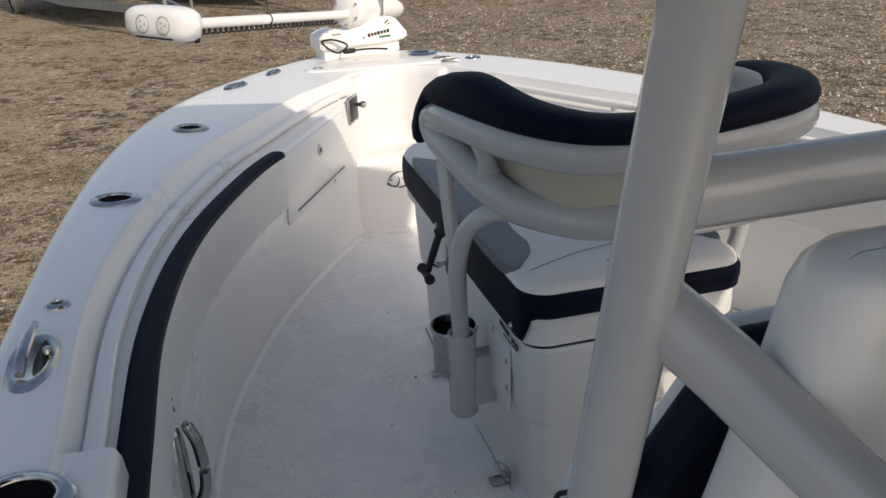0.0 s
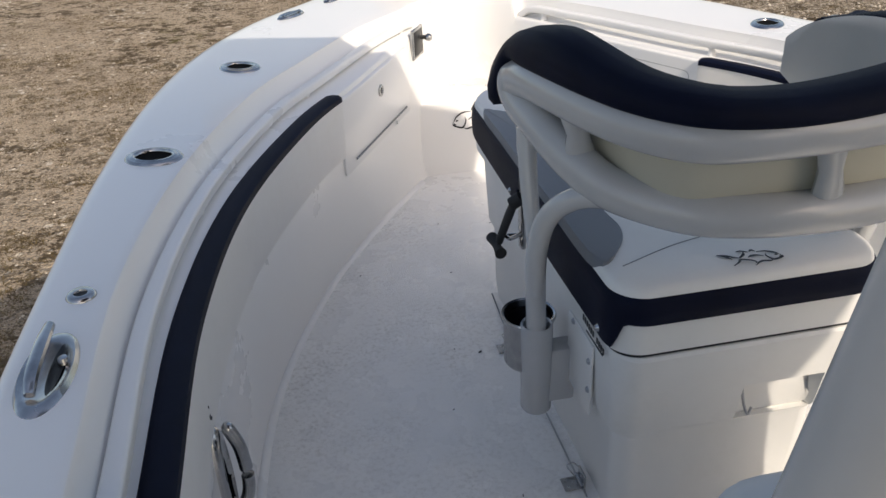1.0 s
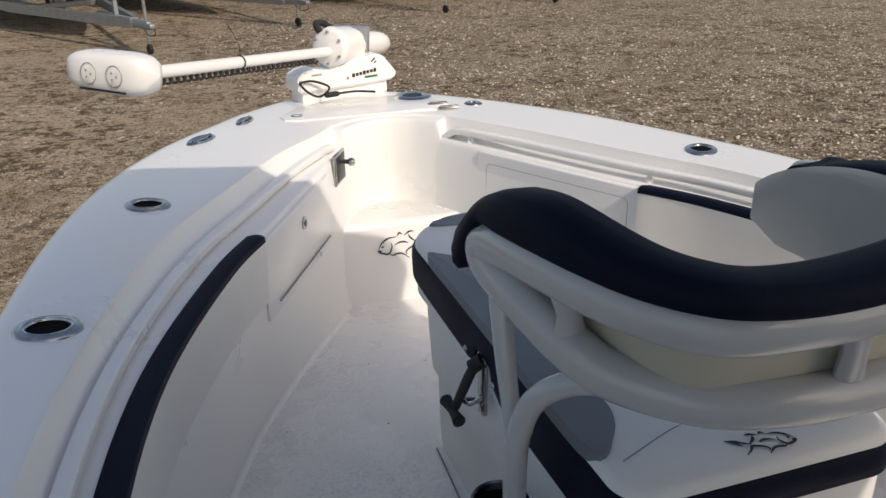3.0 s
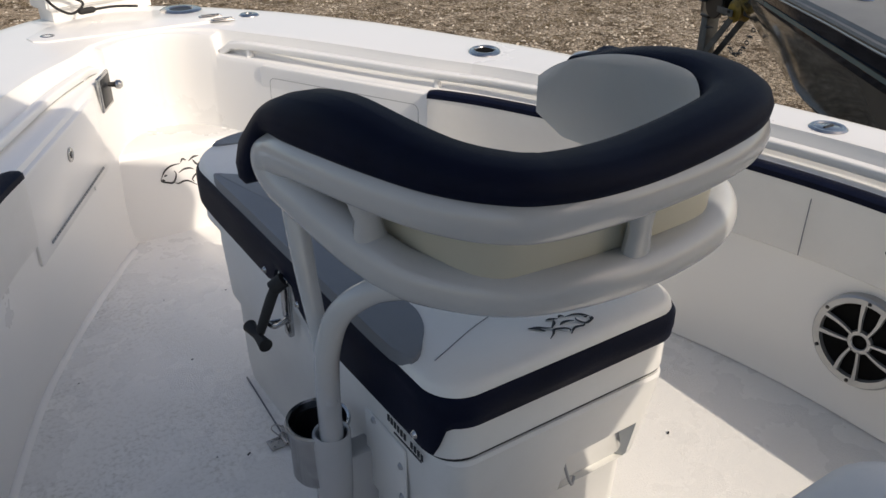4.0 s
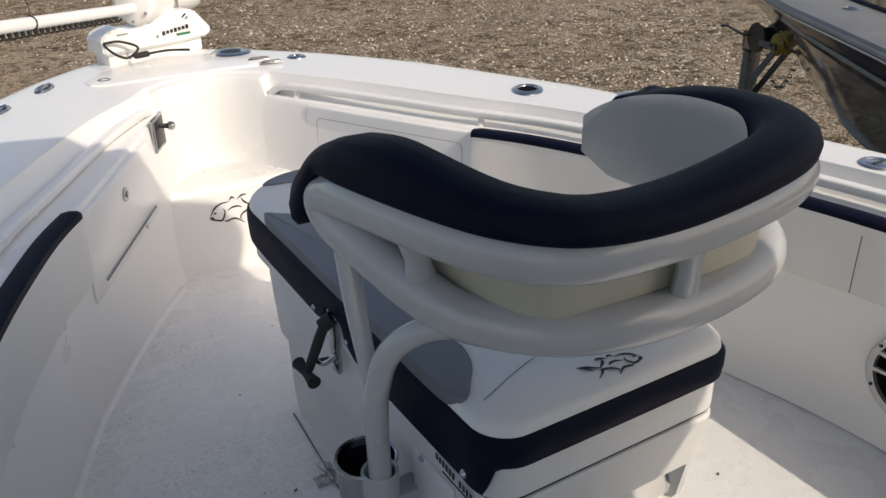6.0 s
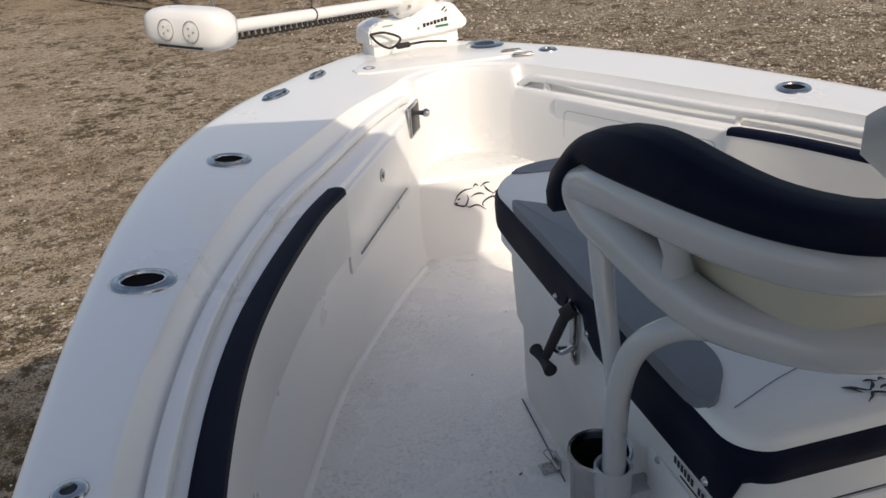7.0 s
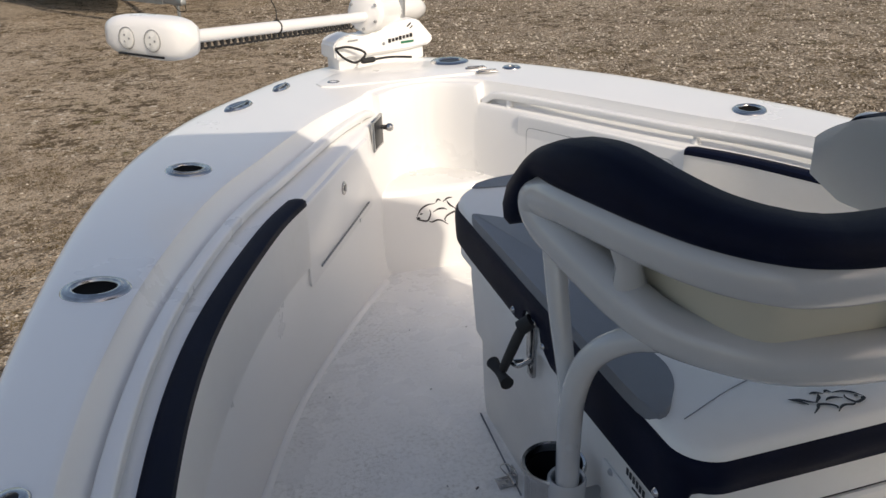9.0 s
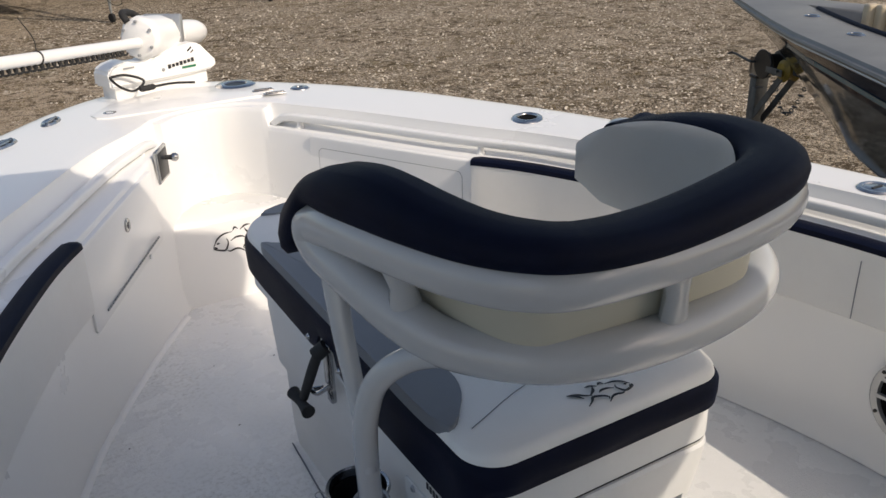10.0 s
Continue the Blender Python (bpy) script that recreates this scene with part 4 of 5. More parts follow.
for s in (-1, 1):
    part("grey_inlay", inlay([(CX + s * a, y) for a, y in ((0.2235, -0.47), (0.175, -0.445), (0.148, -0.385), (0.150, -0.30), (0.135, -0.15), (0.12, 0.0), (0.115, 0.12), (0.128, 0.175), (0.170, 0.222), (0.200, 0.248), (0.2235, 0.257), (0.2255, 0.1), (0.226, -0.2))]), GREY_VINYL, cushion, "grey vinyl inlay")
part("grey_inlay", inlay([(CX + a, y) for a, y in ((-0.166, 0.420), (-0.104, 0.397), (0.0, 0.388), (0.104, 0.397), (0.166, 0.420), (0.130, 0.446), (0.080, 0.460), (0.0, 0.4635), (-0.080, 0.460), (-0.130, 0.446))]), GREY_VINYL, cushion, "grey vinyl inlay")
part("stitch_line", tube([(-0.17, -0.50, 0.5315), (-0.05, -0.455, 0.5325), (0.1, -0.43, 0.5325), (0.2, -0.44, 0.5310)], 0.0007, 6, 5), GREY_VINYL, cushion)
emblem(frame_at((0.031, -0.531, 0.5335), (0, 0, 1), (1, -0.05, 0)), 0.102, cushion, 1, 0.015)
for y, z in ((0.001, 0.442), (-0.139, 0.442), (-0.510, 0.430)):
    part("snap", lathe([(0.0, 0.005), (0.004, 0.0045), (0.0068, 0.0)], frame_at((HX0 - 0.0035, y, z), (-1, 0, 0), (0, 1, 0)), 14), STEEL, cushion, "steel snap button")

# ---- backrest on pipes ----
back = thing("leaning_post", (0.03, -0.4, 0), "white pipe leaning frame with a wraparound navy pad", "seat")
UPPER = [(-0.268, -0.279), (-0.264, -0.325), (-0.250, -0.390), (-0.226, -0.465), (-0.192, -0.535), (-0.146, -0.583), (-0.088, -0.608), (0.03, -0.618), (0.16, -0.615), (0.258, -0.596), (0.326, -0.552), (0.368, -0.470), (0.376, -0.340), (0.366, -0.187)]
LOWER = [(-0.264, -0.290, 0.731), (-0.256, -0.330, 0.720), (-0.242, -0.376, 0.701), (-0.220, -0.422, 0.676), (-0.180, -0.470, 0.648), (-0.098, -0.532, 0.631), (-0.021, -0.564, 0.628), (0.078, -0.578, 0.627), (0.182, -0.574, 0.627), (0.282, -0.554, 0.630), (0.350, -0.508, 0.637), (0.379, -0.435, 0.653), (0.382, -0.345, 0.681), (0.374, -0.270, 0.708), (0.367, -0.207, 0.724)]
UZ = [0.781, 0.791, 0.793, 0.790, 0.785, 0.780, 0.777, 0.778, 0.783, 0.788, 0.790, 0.789, 0.782, 0.772]
ring_path = [(x, y, z - 0.005) for (x, y), z in zip(UPPER, UZ)] + [(0.362, -0.172, 0.757), (0.361, -0.176, 0.738)] + [(x, y, z + 0.001) for x, y, z in LOWER[::-1]] + [(-0.268, -0.268, 0.744), (-0.270, -0.258, 0.757), (-0.271, -0.264, 0.770)]
bm = bmesh.new()
loop = cat(ring_path, 8, True)
start = min(range(len(loop)), key=lambda i: abs(loop[i][1] + 0.34) + 10 * max(0.0, 0.75 - loop[i][2]) + 10 * max(0.0, 0.3 - loop[i][0]))
loop = loop[start:] + loop[:start + 1]
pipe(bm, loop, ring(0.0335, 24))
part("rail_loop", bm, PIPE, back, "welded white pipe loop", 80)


def strap_post(u, l):
    b = bmesh.new()
    sweep(b, [u, lerp3(u, l, 0.5), l], lambda f: [(x * (0.017 + 0.012 * abs(2 * f - 1) ** 3), y * 0.016) for x, y in ring(1, 14)], up=(0, 1, 0))
    return b


def lerp3(a, b, t):
    return tuple(p + (q - p) * t for p, q in zip(a, b))


part("upright", strap_post((-0.236, -0.438, 0.785), (-0.218, -0.424, 0.680)), PIPE, back)
part("upright", strap_post((0.064, -0.616, 0.775), (0.104, -0.577, 0.635)), PIPE, back)
part("upright", strap_post((0.376, -0.38, 0.785), (0.358, -0.36, 0.68)), PIPE, back)
CURVE = cat([(x, y, 0.0) for x, y in ([(-0.274, -0.171), (-0.276, -0.222)] + UPPER + [(0.360, -0.097)])], 14)
LEN = sum(math.dist(a, b) for a, b in zip(CURVE, CURVE[1:]))
RUN = [0.0]
for a, b in zip(CURVE, CURVE[1:]):
    RUN.append(RUN[-1] + math.dist(a, b) / LEN)


def from_end(f):
    return min(RUN[round(f * (len(CURVE) - 1))], 1 - RUN[round(f * (len(CURVE) - 1))]) * LEN


def arm_width(u):
    """How far the pad has swelled at u from its tip."""
    return 0.02 + 0.98 * min(1.0, math.sqrt(max(u, 0.0) / 0.03))


def pad_section(f):
    u = from_end(f)
    e = max(0.0, 1 - (1 - min(u / (0.16 if f < 0.5 else 0.34), 1)) ** 2) ** (0.5 if f < 0.5 else 0.56)
    hump = 0.021 * math.exp(-((u - 0.23) / 0.10) ** 2) * (f < 0.5) - 0.014 * math.exp(-(u / 0.30) ** 2) * (f > 0.5)
    dip = 0.021 * math.exp(-((RUN[round(f * (len(CURVE) - 1))] - 0.42) / 0.14) ** 2)
    hump -= dip * 1.3
    top = 0.700 + (0.857 + hump - 0.700) * e
    w = min(1.0, max(0.0, u - 0.026) / 0.085)
    w = w * w * (3 - 2 * w)
    bot = 0.706 + (0.808 - dip - 0.706) * w
    half = arm_width(u)
    h = max(top - bot, 0.005)
    sec = [(0.020, bot), (0.029, bot + 0.14 * h), (0.031, bot + 0.42 * h), (0.025, bot + 0.72 * h), (0.010, bot + 0.93 * h), (-0.012, top), (-0.038, top - 0.03 * h), (-0.052, top - 0.16 * h), (-0.060, top - 0.45 * h), (-0.064, top - 0.62 * h), (-0.062, bot), (-0.030, bot)]
    return [(x * half, z) for x, z in sec]


bm = bmesh.new()
sweep(bm, CURVE, pad_section)
pad = part("pad", bm, NAVY, back, "navy vinyl wraparound pad", 60)
# cream panel inside the rails
bm = bmesh.new()
INNER = [tuple(p) for p in CURVE[20:-20]]


def back_section(f):
    u = from_end((20 + f * (len(INNER) - 1)) / (len(CURVE) - 1))
    z = float(np.interp(u, [0.08, 0.14, 0.22, 0.32, 0.42], [0.752, 0.738, 0.705, 0.665, 0.640]))
    w = 0.022 * float(np.interp(f, [0.0, 0.12, 0.62, 0.74], [0.0, 1.0, 1.0, 0.0]))
    return [(-0.034 - w, z), (-0.026, 0.800), (-0.056, 0.800), (-0.058 - w, z + 0.02), (-0.056 - w, z)]


sweep(bm, INNER, back_section)
part("back_panel", bm, CREAM, back, "cream back panel behind the rails", 60)


def arm_panel(s):
    """Light lens-shaped panel on the inner face of an arm."""
    b = bmesh.new()
    idx = [i for i in range(len(CURVE)) if 0.0 <= (RUN[i] if s < 0 else 1 - RUN[i]) * LEN < (0.36 if s < 0 else 0.59)]
    lo, hi = [], []
    n = len(idx)
    if s > 0:
        idx = idx[::-1]
    for k, i in enumerate(idx):
        p = Vector(CURVE[i])
        d = Vector(CURVE[min(i + 1, len(CURVE) - 1)]) - Vector(CURVE[max(i - 1, 0)])
        inward = -(d.cross(Vector((0, 0, 1)))).normalized()
        u = (RUN[i] if s < 0 else 1 - RUN[i]) * LEN
        t = u / (0.36 if s < 0 else 0.59)
        top = 0.700 + 0.145 * max(0.0, 1 - (1 - min(u / (0.15 if s < 0 else 0.33), 1)) ** 2) ** (0.5 if s < 0 else 0.56) - 0.002 * (s > 0)
        top -= 0.17 * (1 - math.sqrt(max(0.0, 1 - max(0.0, (t - 0.62) / 0.38) ** 2)))
        q = p + inward * (0.0655 * arm_width(u) + 0.002)
        low = 0.698 - 0.04 * min(1.0, u / 0.10)
        lo.append(b.verts.new((q.x, q.y, low)))
        hi.append(b.verts.new((q.x, q.y, max(top, low + 0.006))))
    for k in range(n - 1):
        b.faces.new((lo[k], lo[k + 1], hi[k + 1], hi[k]))
    bmesh.ops.solidify(b, geom=b.faces[:], thickness=0.004)
    return b


part("arm_panel", arm_panel(-1), WHITE_VINYL, pad, "light grey vinyl panel")
part("arm_panel", arm_panel(1), WHITE_VINYL, pad, "light grey vinyl panel")
for s, x0, x1 in ((-1, -0.246, -0.269), (1, 0.335, 0.362)):
    d = 0.015 if s < 0 else 0.02
    part("post", tube([(x0, -0.342 + d, 0.14), (x0 - 0.006 * -s, -0.352 + d, 0.25), (x1, -0.385 + d, 0.45), (x1, -0.400 + d, 0.53), (x1 - 0.012 * s, -0.422 + d, 0.590), (x1 - 0.045 * s, -0.455 + d, 0.628), (x1 - 0.088 * s, -0.490 + d, 0.639)], 0.0180, 18, 7, (0, 1, 0)), PIPE, back)
    b = bmesh.new()
    sweep(b, cat([(x1, -0.392 + d, 0.42), (x1, -0.372 + d, 0.52), (x1 + 0.001 * s, -0.342 + d, 0.62), (x1 - 0.004 * s, -0.305 + d, 0.722)], 5), lambda f: ring(0.0105 + 0.0075 * f, 16), up=(0, 1, 0))
    part("strut", b, PIPE, back)
    sock = lathe([(0.0215, 0.30), (0.0245, 0.334), (0.0275, 0.337), (0.0300, 0.333), (0.0300, 0.135), (0.027, 0.130), (0.0, 0.130)], Matrix.Translation((0, 0, 0)), 28)
    sh = Matrix.Translation((x0, -0.332 + d, 0)) @ Matrix(((1, 0, 0.03 * s, 0), (0, 1, -0.075, 0), (0, 0, 1, 0), (0, 0, 0, 1)))
    sock.transform(sh)
    part("socket", sock, PIPE, back, "white post socket")
    wall = CX + s * 0.205
    part("socket_bracket", rbox((abs(x0 - wall) + 0.004, 0.045, 0.12), ((x0 + wall) / 2, -0.345 + d, 0.215), 0.006, 2), PIPE, back)
# cup holder clamped to the post
CUP = Matrix.Translation((-0.259, -0.300, 0))
cup = part("cup_holder", lathe([(0.0, 0.225), (0.043, 0.225), (0.046, 0.23), (0.0465, 0.318), (0.050, 0.324), (0.052, 0.330), (0.050, 0.334), (0.046, 0.332), (0.0445, 0.322), (0.044, 0.24), (0.0, 0.236)], CUP, 40), STEEL, back, "steel cup holder with a dark inside")
part("cup_liner", lathe([(0.0, 0.240), (0.042, 0.241), (0.0436, 0.316), (0.0430, 0.318), (0.0415, 0.244), (0.0, 0.243)], CUP, 36), DARK, cup)

# ---- trolling motor ----
motor = thing("trolling_motor", (0.02, 1.6, CAP), "white bow-mount trolling motor folded flat on the bow deck", "trolling motor")
AX = Vector((0.62, 0.721, -0.092)).normalized()
H0 = Vector((-0.705, 1.014, 0.822))
LONG, THICK = 1.15, 1.12
SIDE = AX.cross(Vector((0, 0, 1))).normalized()
UPV = SIDE.cross(AX)


def on_axis(d, s=0.0, u=0.0):
    return H0 + AX * d * LONG + (SIDE * s + UPV * u) * THICK


def axis_frame(d, s=0.0, u=0.0):
    """z along the shaft."""
    m = Matrix((SIDE, UPV, AX)).transposed().to_4x4()
    return Matrix.Translation(on_axis(d, s, u)) @ m @ Matrix.Diagonal((THICK, THICK, LONG, 1))


part("shaft", tube([on_axis(-0.09), on_axis(0.83)], 0.0175, 18), GEL, motor)
hc = Vector((-0.802, 1.010, 0.832))
hx = Vector((0.79, -0.61, -0.06)).normalized()
hz = Vector((0, 0.1, 1)).normalized()
hy = hz.cross(hx).normalized()
hz = hx.cross(hy)
hm = Matrix((hx, hy, hz)).transposed().to_4x4() @ Matrix.Diagonal((1.16, 1.08, 1.06, 1))
b = bmesh.new()
secs = []
for i in range(15):
    f = i / 14
    x = -0.118 + 0.236 * f
    e = (1 - abs(2 * f - 1) ** 4) ** 0.5 if 0 < f < 1 else 0.05
    ring_ = []
    for j in range(24):
        a = 2 * math.pi * j / 24
        c, s_ = math.cos(a), math.sin(a)
        ring_.append(b.verts.new((x, 0.052 * e * math.copysign(abs(c) ** 0.6, c), (0.048 + 0.006 * f) * e * math.copysign(abs(s_) ** 0.6, s_))))
    secs.append(ring_)
for p, q in zip(secs, secs[1:]):
    for j in range(24):
        b.faces.new((p[j - 1], p[j], q[j], q[j - 1]))
b.faces.new(secs[0]), b.faces.new(secs[-1][::-1])
b.transform(Matrix.Translation(hc) @ hm)
head = part("head", b, GEL, motor, "rounded white control head", 80)
for dx in (-0.030, 0.037):
    fm = Matrix.Translation(hc) @ hm @ Matrix.Translation((dx, -0.050, -0.002)) @ Matrix.Rotation(radians(90), 4, "X")
    bt = part("button", lathe([(0.0, 0.004), (0.021, 0.004), (0.024, 0.002), (0.026, -0.002)], fm @ Matrix.Diagonal((0.8, 1, 1, 1)), 28), COOLER, head, "round grey-white button")
    part("button_rim", lathe([(0.0245, 0.0025), (0.0252, 0.004), (0.0265, 0.003), (0.0265, -0.002)], fm @ Matrix.Diagonal((0.8, 1, 1, 1)), 28), GREY_GEL, bt)
    for a in range(3):
        rb = fm @ Vector((0.008 * math.cos(a * 2.1), 0.009 * math.sin(a * 2.1), 0.0045))
        part("button_mark", rbox((0.005, 0.005, 0.002), rb, 0.001, 1, fm.to_3x3()), GREY_GEL, bt)
part("seam", tube([Vector(hc) + hm.to_3x3() @ Vector((x, -0.045, -0.040)) for x in (-0.06, 0.0, 0.06)], 0.003, 8), DARK, head)
# coiled cable under the shaft
coil = []
for i in range(340):
    f = i / 339
    a = f * 2 * math.pi * 30
    r = 0.008
    coil.append(on_axis(0.0 + 0.72 * f, r * math.cos(a), -0.022 + r * math.sin(a)))
part("coiled_cable", tube(coil, 0.0035, 6), RUBBER, motor, "black coiled cable")
part("cable_tie", tube([on_axis(0.33, 0.017 * math.cos(a), 0.017 * math.sin(a)) for a in np.linspace(0, 6.2, 14)], 0.0025, 6), RUBBER, motor)
part("tie_tail", tube([on_axis(0.33, 0, 0.017), on_axis(0.30, 0.02, 0.05), on_axis(0.245, 0.03, 0.10)], 0.0014, 6, 4), RUBBER, motor)
# housing at the end of the shaft
hb = bmesh.new()
lathe([(0.0, -0.005), (0.050, -0.005), (0.066, 0.004), (0.070, 0.02), (0.066, 0.05), (0.066, 0.12), (0.062, 0.155), (0.0, 0.156)], axis_frame(0.80, 0, 0.012), 8, hb)
bmesh.ops.bevel(hb, geom=hb.edges[:], offset=0.006, segments=2, affect="EDGES")
house = part("housing", hb, GEL, motor, "white motor housing", 50)
for k in range(6):
    a = 2 * math.pi * (k + 0.5) / 6
    part("bolt", lathe([(0.0, -0.011), (0.0045, -0.010), (0.005, -0.004)], axis_frame(0.80, 0.050 * math.cos(a), 0.012 + 0.050 * math.sin(a)), 8), GREYMETAL, house)
part("side_plate", rbox((0.13, 0.13, 0.022), on_axis(0.955, 0, 0.012), 0.006, 2, axis_frame(0).to_3x3()), GREYMETAL, house, "grey end plate")
part("strap", tube([on_axis(0.80, -0.03, 0.06), on_axis(0.81, -0.05, 0.085), on_axis(0.87, -0.06, 0.085), on_axis(0.90, -0.05, 0.07)], 0.012, 10, 5), RUBBER, motor, "black strap")
part("collar", lathe([(0.0, 0.0), (0.036, 0.0), (0.036, 0.05), (0.0, 0.05)], axis_frame(0.962, 0, 0.01), 24), RUBBER, motor)
part("lower_unit", lathe([(0.0, 0.0), (0.038, 0.0), (0.043, 0.006), (0.044, 0.11), (0.040, 0.155), (0.031, 0.187), (0.016, 0.204), (0.0, 0.208)], axis_frame(1.005, 0, 0.008), 32), GEL, motor, "white bullet-shaped motor")
part("skeg", rbox((0.012, 0.03, 0.10), on_axis(1.10, 0.01, -0.045), 0.004, 2, axis_frame(0).to_3x3()), RUBBER, motor)
# mount on the deck
BA, BB = Vector((-0.245, 1.665, 0.590)), Vector((0.150, 1.790, 0.590))
bx = (BB - BA).normalized()
by = Vector((0, 0, 1)).cross(bx)
bm_ = Matrix((bx, by, Vector((0, 0, 1)))).transposed().to_4x4()
bm_ = Matrix.Translation(BA) @ bm_


def profile_block(pts, w0, w1, bevel):
    b = bmesh.new()
    f_ = [b.verts.new((x, w0 + 0.010 * z / 0.1, z)) for x, z in pts]
    g_ = [b.verts.new((x, w1 - 0.010 * z / 0.1, z)) for x, z in pts]
    b.faces.new(f_), b.faces.new(g_[::-1])
    for j in range(len(pts)):
        b.faces.new((f_[j - 1], g_[j - 1], g_[j], f_[j]))
    bmesh.ops.recalc_face_normals(b, faces=b.faces[:])
    bmesh.ops.bevel(b, geom=b.edges[:], offset=bevel, segments=3, affect="EDGES")
    b.transform(bm_)
    return b


part("mount_plate", rbox((0.36, 0.09, 0.044), bm_ @ Vector((0.20, 0.03, -0.008)), 0.004, 2, bm_.to_3x3()), GEL, motor)
mount = part("mount", profile_block([(0.0, 0.012), (0.0, 0.065), (0.02, 0.083), (0.075, 0.094), (0.10, 0.082), (0.15, 0.080), (0.18, 0.098), (0.325, 0.118), (0.36, 0.112), (0.42, 0.040), (0.40, 0.018), (0.30, 0.012)], -0.035, 0.085, 0.007), GEL, motor, "white moulded mount with vents and print", 40)
for i in range(3):
    part("vent", rbox((0.022, 0.004, 0.006), bm_ @ Vector((0.315 + 0.006 * i, -0.0245, 0.098 - 0.011 * i)), 0.001, 1, (bm_ @ Matrix.Rotation(radians(-35), 4, "Y")).to_3x3()), DARK, mount)
bm = bmesh.new()
for i in range(7):
    rbox((0.0105, 0.002, 0.011 + 0.003 * (i % 3 == 0)), bm_ @ Vector((0.225 + 0.0155 * i, -0.0315, 0.052 + 0.0016 * i)), 0, 1, bm_.to_3x3(), bm)
part("print_bars", bm, INK, mount, "row of small black print bars")
part("print_bar", rbox((0.055, 0.002, 0.008), bm_ @ Vector((0.30, -0.0325, 0.040)), 0, 1, bm_.to_3x3()), GREEN, mount, "small green print bar")
part("print_bars", rbox((0.04, 0.002, 0.005), bm_ @ Vector((0.075, -0.030, 0.072)), 0, 1, bm_.to_3x3()), GREYMETAL, mount)
part("rivet", lathe([(0.0, 0.004), (0.004, 0.003), (0.006, 0.0)], frame_at(bm_ @ Vector((0.20, -0.0325, 0.045)), -by, bx), 10), GREYMETAL, mount)
# pull cord
P = lambda x, y, z: bm_ @ Vector((x, y, z))
part("pull_cord", tube([P(0.02, -0.02, 0.05), P(-0.01, -0.06, 0.055), P(0.0, -0.10, 0.03), P(0.04, -0.11, 0.012), P(0.10, -0.07, 0.03), P(0.05, -0.05, 0.055), P(0.0, -0.04, 0.055)], 0.0042, 8, 6), RUBBER, motor, "black pull cord")
part("cord_grip", tube([P(0.07, -0.105, 0.012), P(0.11, -0.105, 0.012)], 0.010, 10, dome=True), RUBBER, motor)
part("cord_end", tube([P(0.11, -0.105, 0.012), P(0.19, -0.10, 0.009), P(0.25, -0.14, 0.006)], 0.0042, 8, 5), RUBBER, motor)

# ---- neighbour boat on its trailer ----
nb = thing("blue_boat", (3.6, 0.6, GROUND), "dark blue boat with grey gunwale and tan seats on a trailer", "boat")
NT, NH = Vector((5.0, 3.6, 0)), radians(18)
NA, NL = Vector((math.sin(NH), math.cos(NH), 0)), Vector((-math.cos(NH), math.sin(NH), 0))
ND = [0.0, 0.12, 0.35, 0.62, 1.0, 1.4, 1.9, 2.4, 3.0, 3.6, 4.3, 5.2, 6.2, 7.4]


def nb_half(d):
    return float(np.interp(d, [0, 0.12, 0.35, 0.86, 1.4, 1.9, 2.5, 3.0, 3.5, 4.2, 5.2, 7.4], [0.01, 0.09, 0.18, 0.37, 0.56, 0.72, 0.86, 0.98, 1.12, 1.26, 1.30, 1.30]))


def nb_point(d, lat, z, side):
    rake = max(0.0, 0.31 - z) * 2.6 * math.exp(-d / 2.0)
    return NT - NA * (d + rake) + NL * side * lat + Vector((0, 0, z))


def nb_loft(name, rows, mat, parent, label="", sides=(1, -1), angle=40):
    """rows: functions of d giving (half width, height); lofted along the length on both sides."""
    b = bmesh.new()
    for side in sides:
        rings = [[b.verts.new(nb_point(d, *row(d), side)) for row in rows] for d in ND]
        for p, q in zip(rings, rings[1:]):
            for j in range(len(p) - 1):
                b.faces.new((p[j], p[j + 1], q[j + 1], q[j]))
    bmesh.ops.remove_doubles(b, verts=b.verts[:], dist=0.001)
    return part(name, b, mat, parent, label, angle)


def chine(d):
    return float(np.interp(d, [0, 1, 2, 2.44, 2.74, 3.0, 3.4, 4.0, 5, 7.4], [0.22, 0.17, 0.11, 0.08, 0.06, 0.05, 0.04, 0.03, 0.0, -0.1]))


topside = nb_loft("topside", [lambda d: (nb_half(d) * 0.985, 0.262), lambda d: (nb_half(d) * 0.965, 0.262 * 0.6 + chine(d) * 0.4), lambda d: (nb_half(d) * 0.93, 0.262 * 0.25 + chine(d) * 0.75), lambda d: (nb_half(d) * 0.905, chine(d))], HULL_DARK, nb, "glossy dark blue topside")
nb_loft("bottom", [lambda d: (nb_half(d) * 0.906, chine(d)), lambda d: (nb_half(d) * 0.86, min(chine(d) - 0.02, -0.30)), lambda d: (nb_half(d) * 0.45, -0.62), lambda d: (0.0, -0.78)], HULL_GREY, nb, "glossy grey hull bottom")
nb_loft("gunwale", [lambda d: (nb_half(d), 0.300), lambda d: (nb_half(d) - 0.012, 0.318), lambda d: (max(nb_half(d) - 0.05, 0), 0.322), lambda d: (max(nb_half(d) - 0.42, 0.0), 0.332), lambda d: (max(nb_half(d) - 0.45, 0.0), 0.316), lambda d: (max(nb_half(d) - 0.46, 0.0), -0.15), lambda d: (0.0, -0.18)], WEATHERED_GEL, nb, "grey gunwale with a moulded edge")
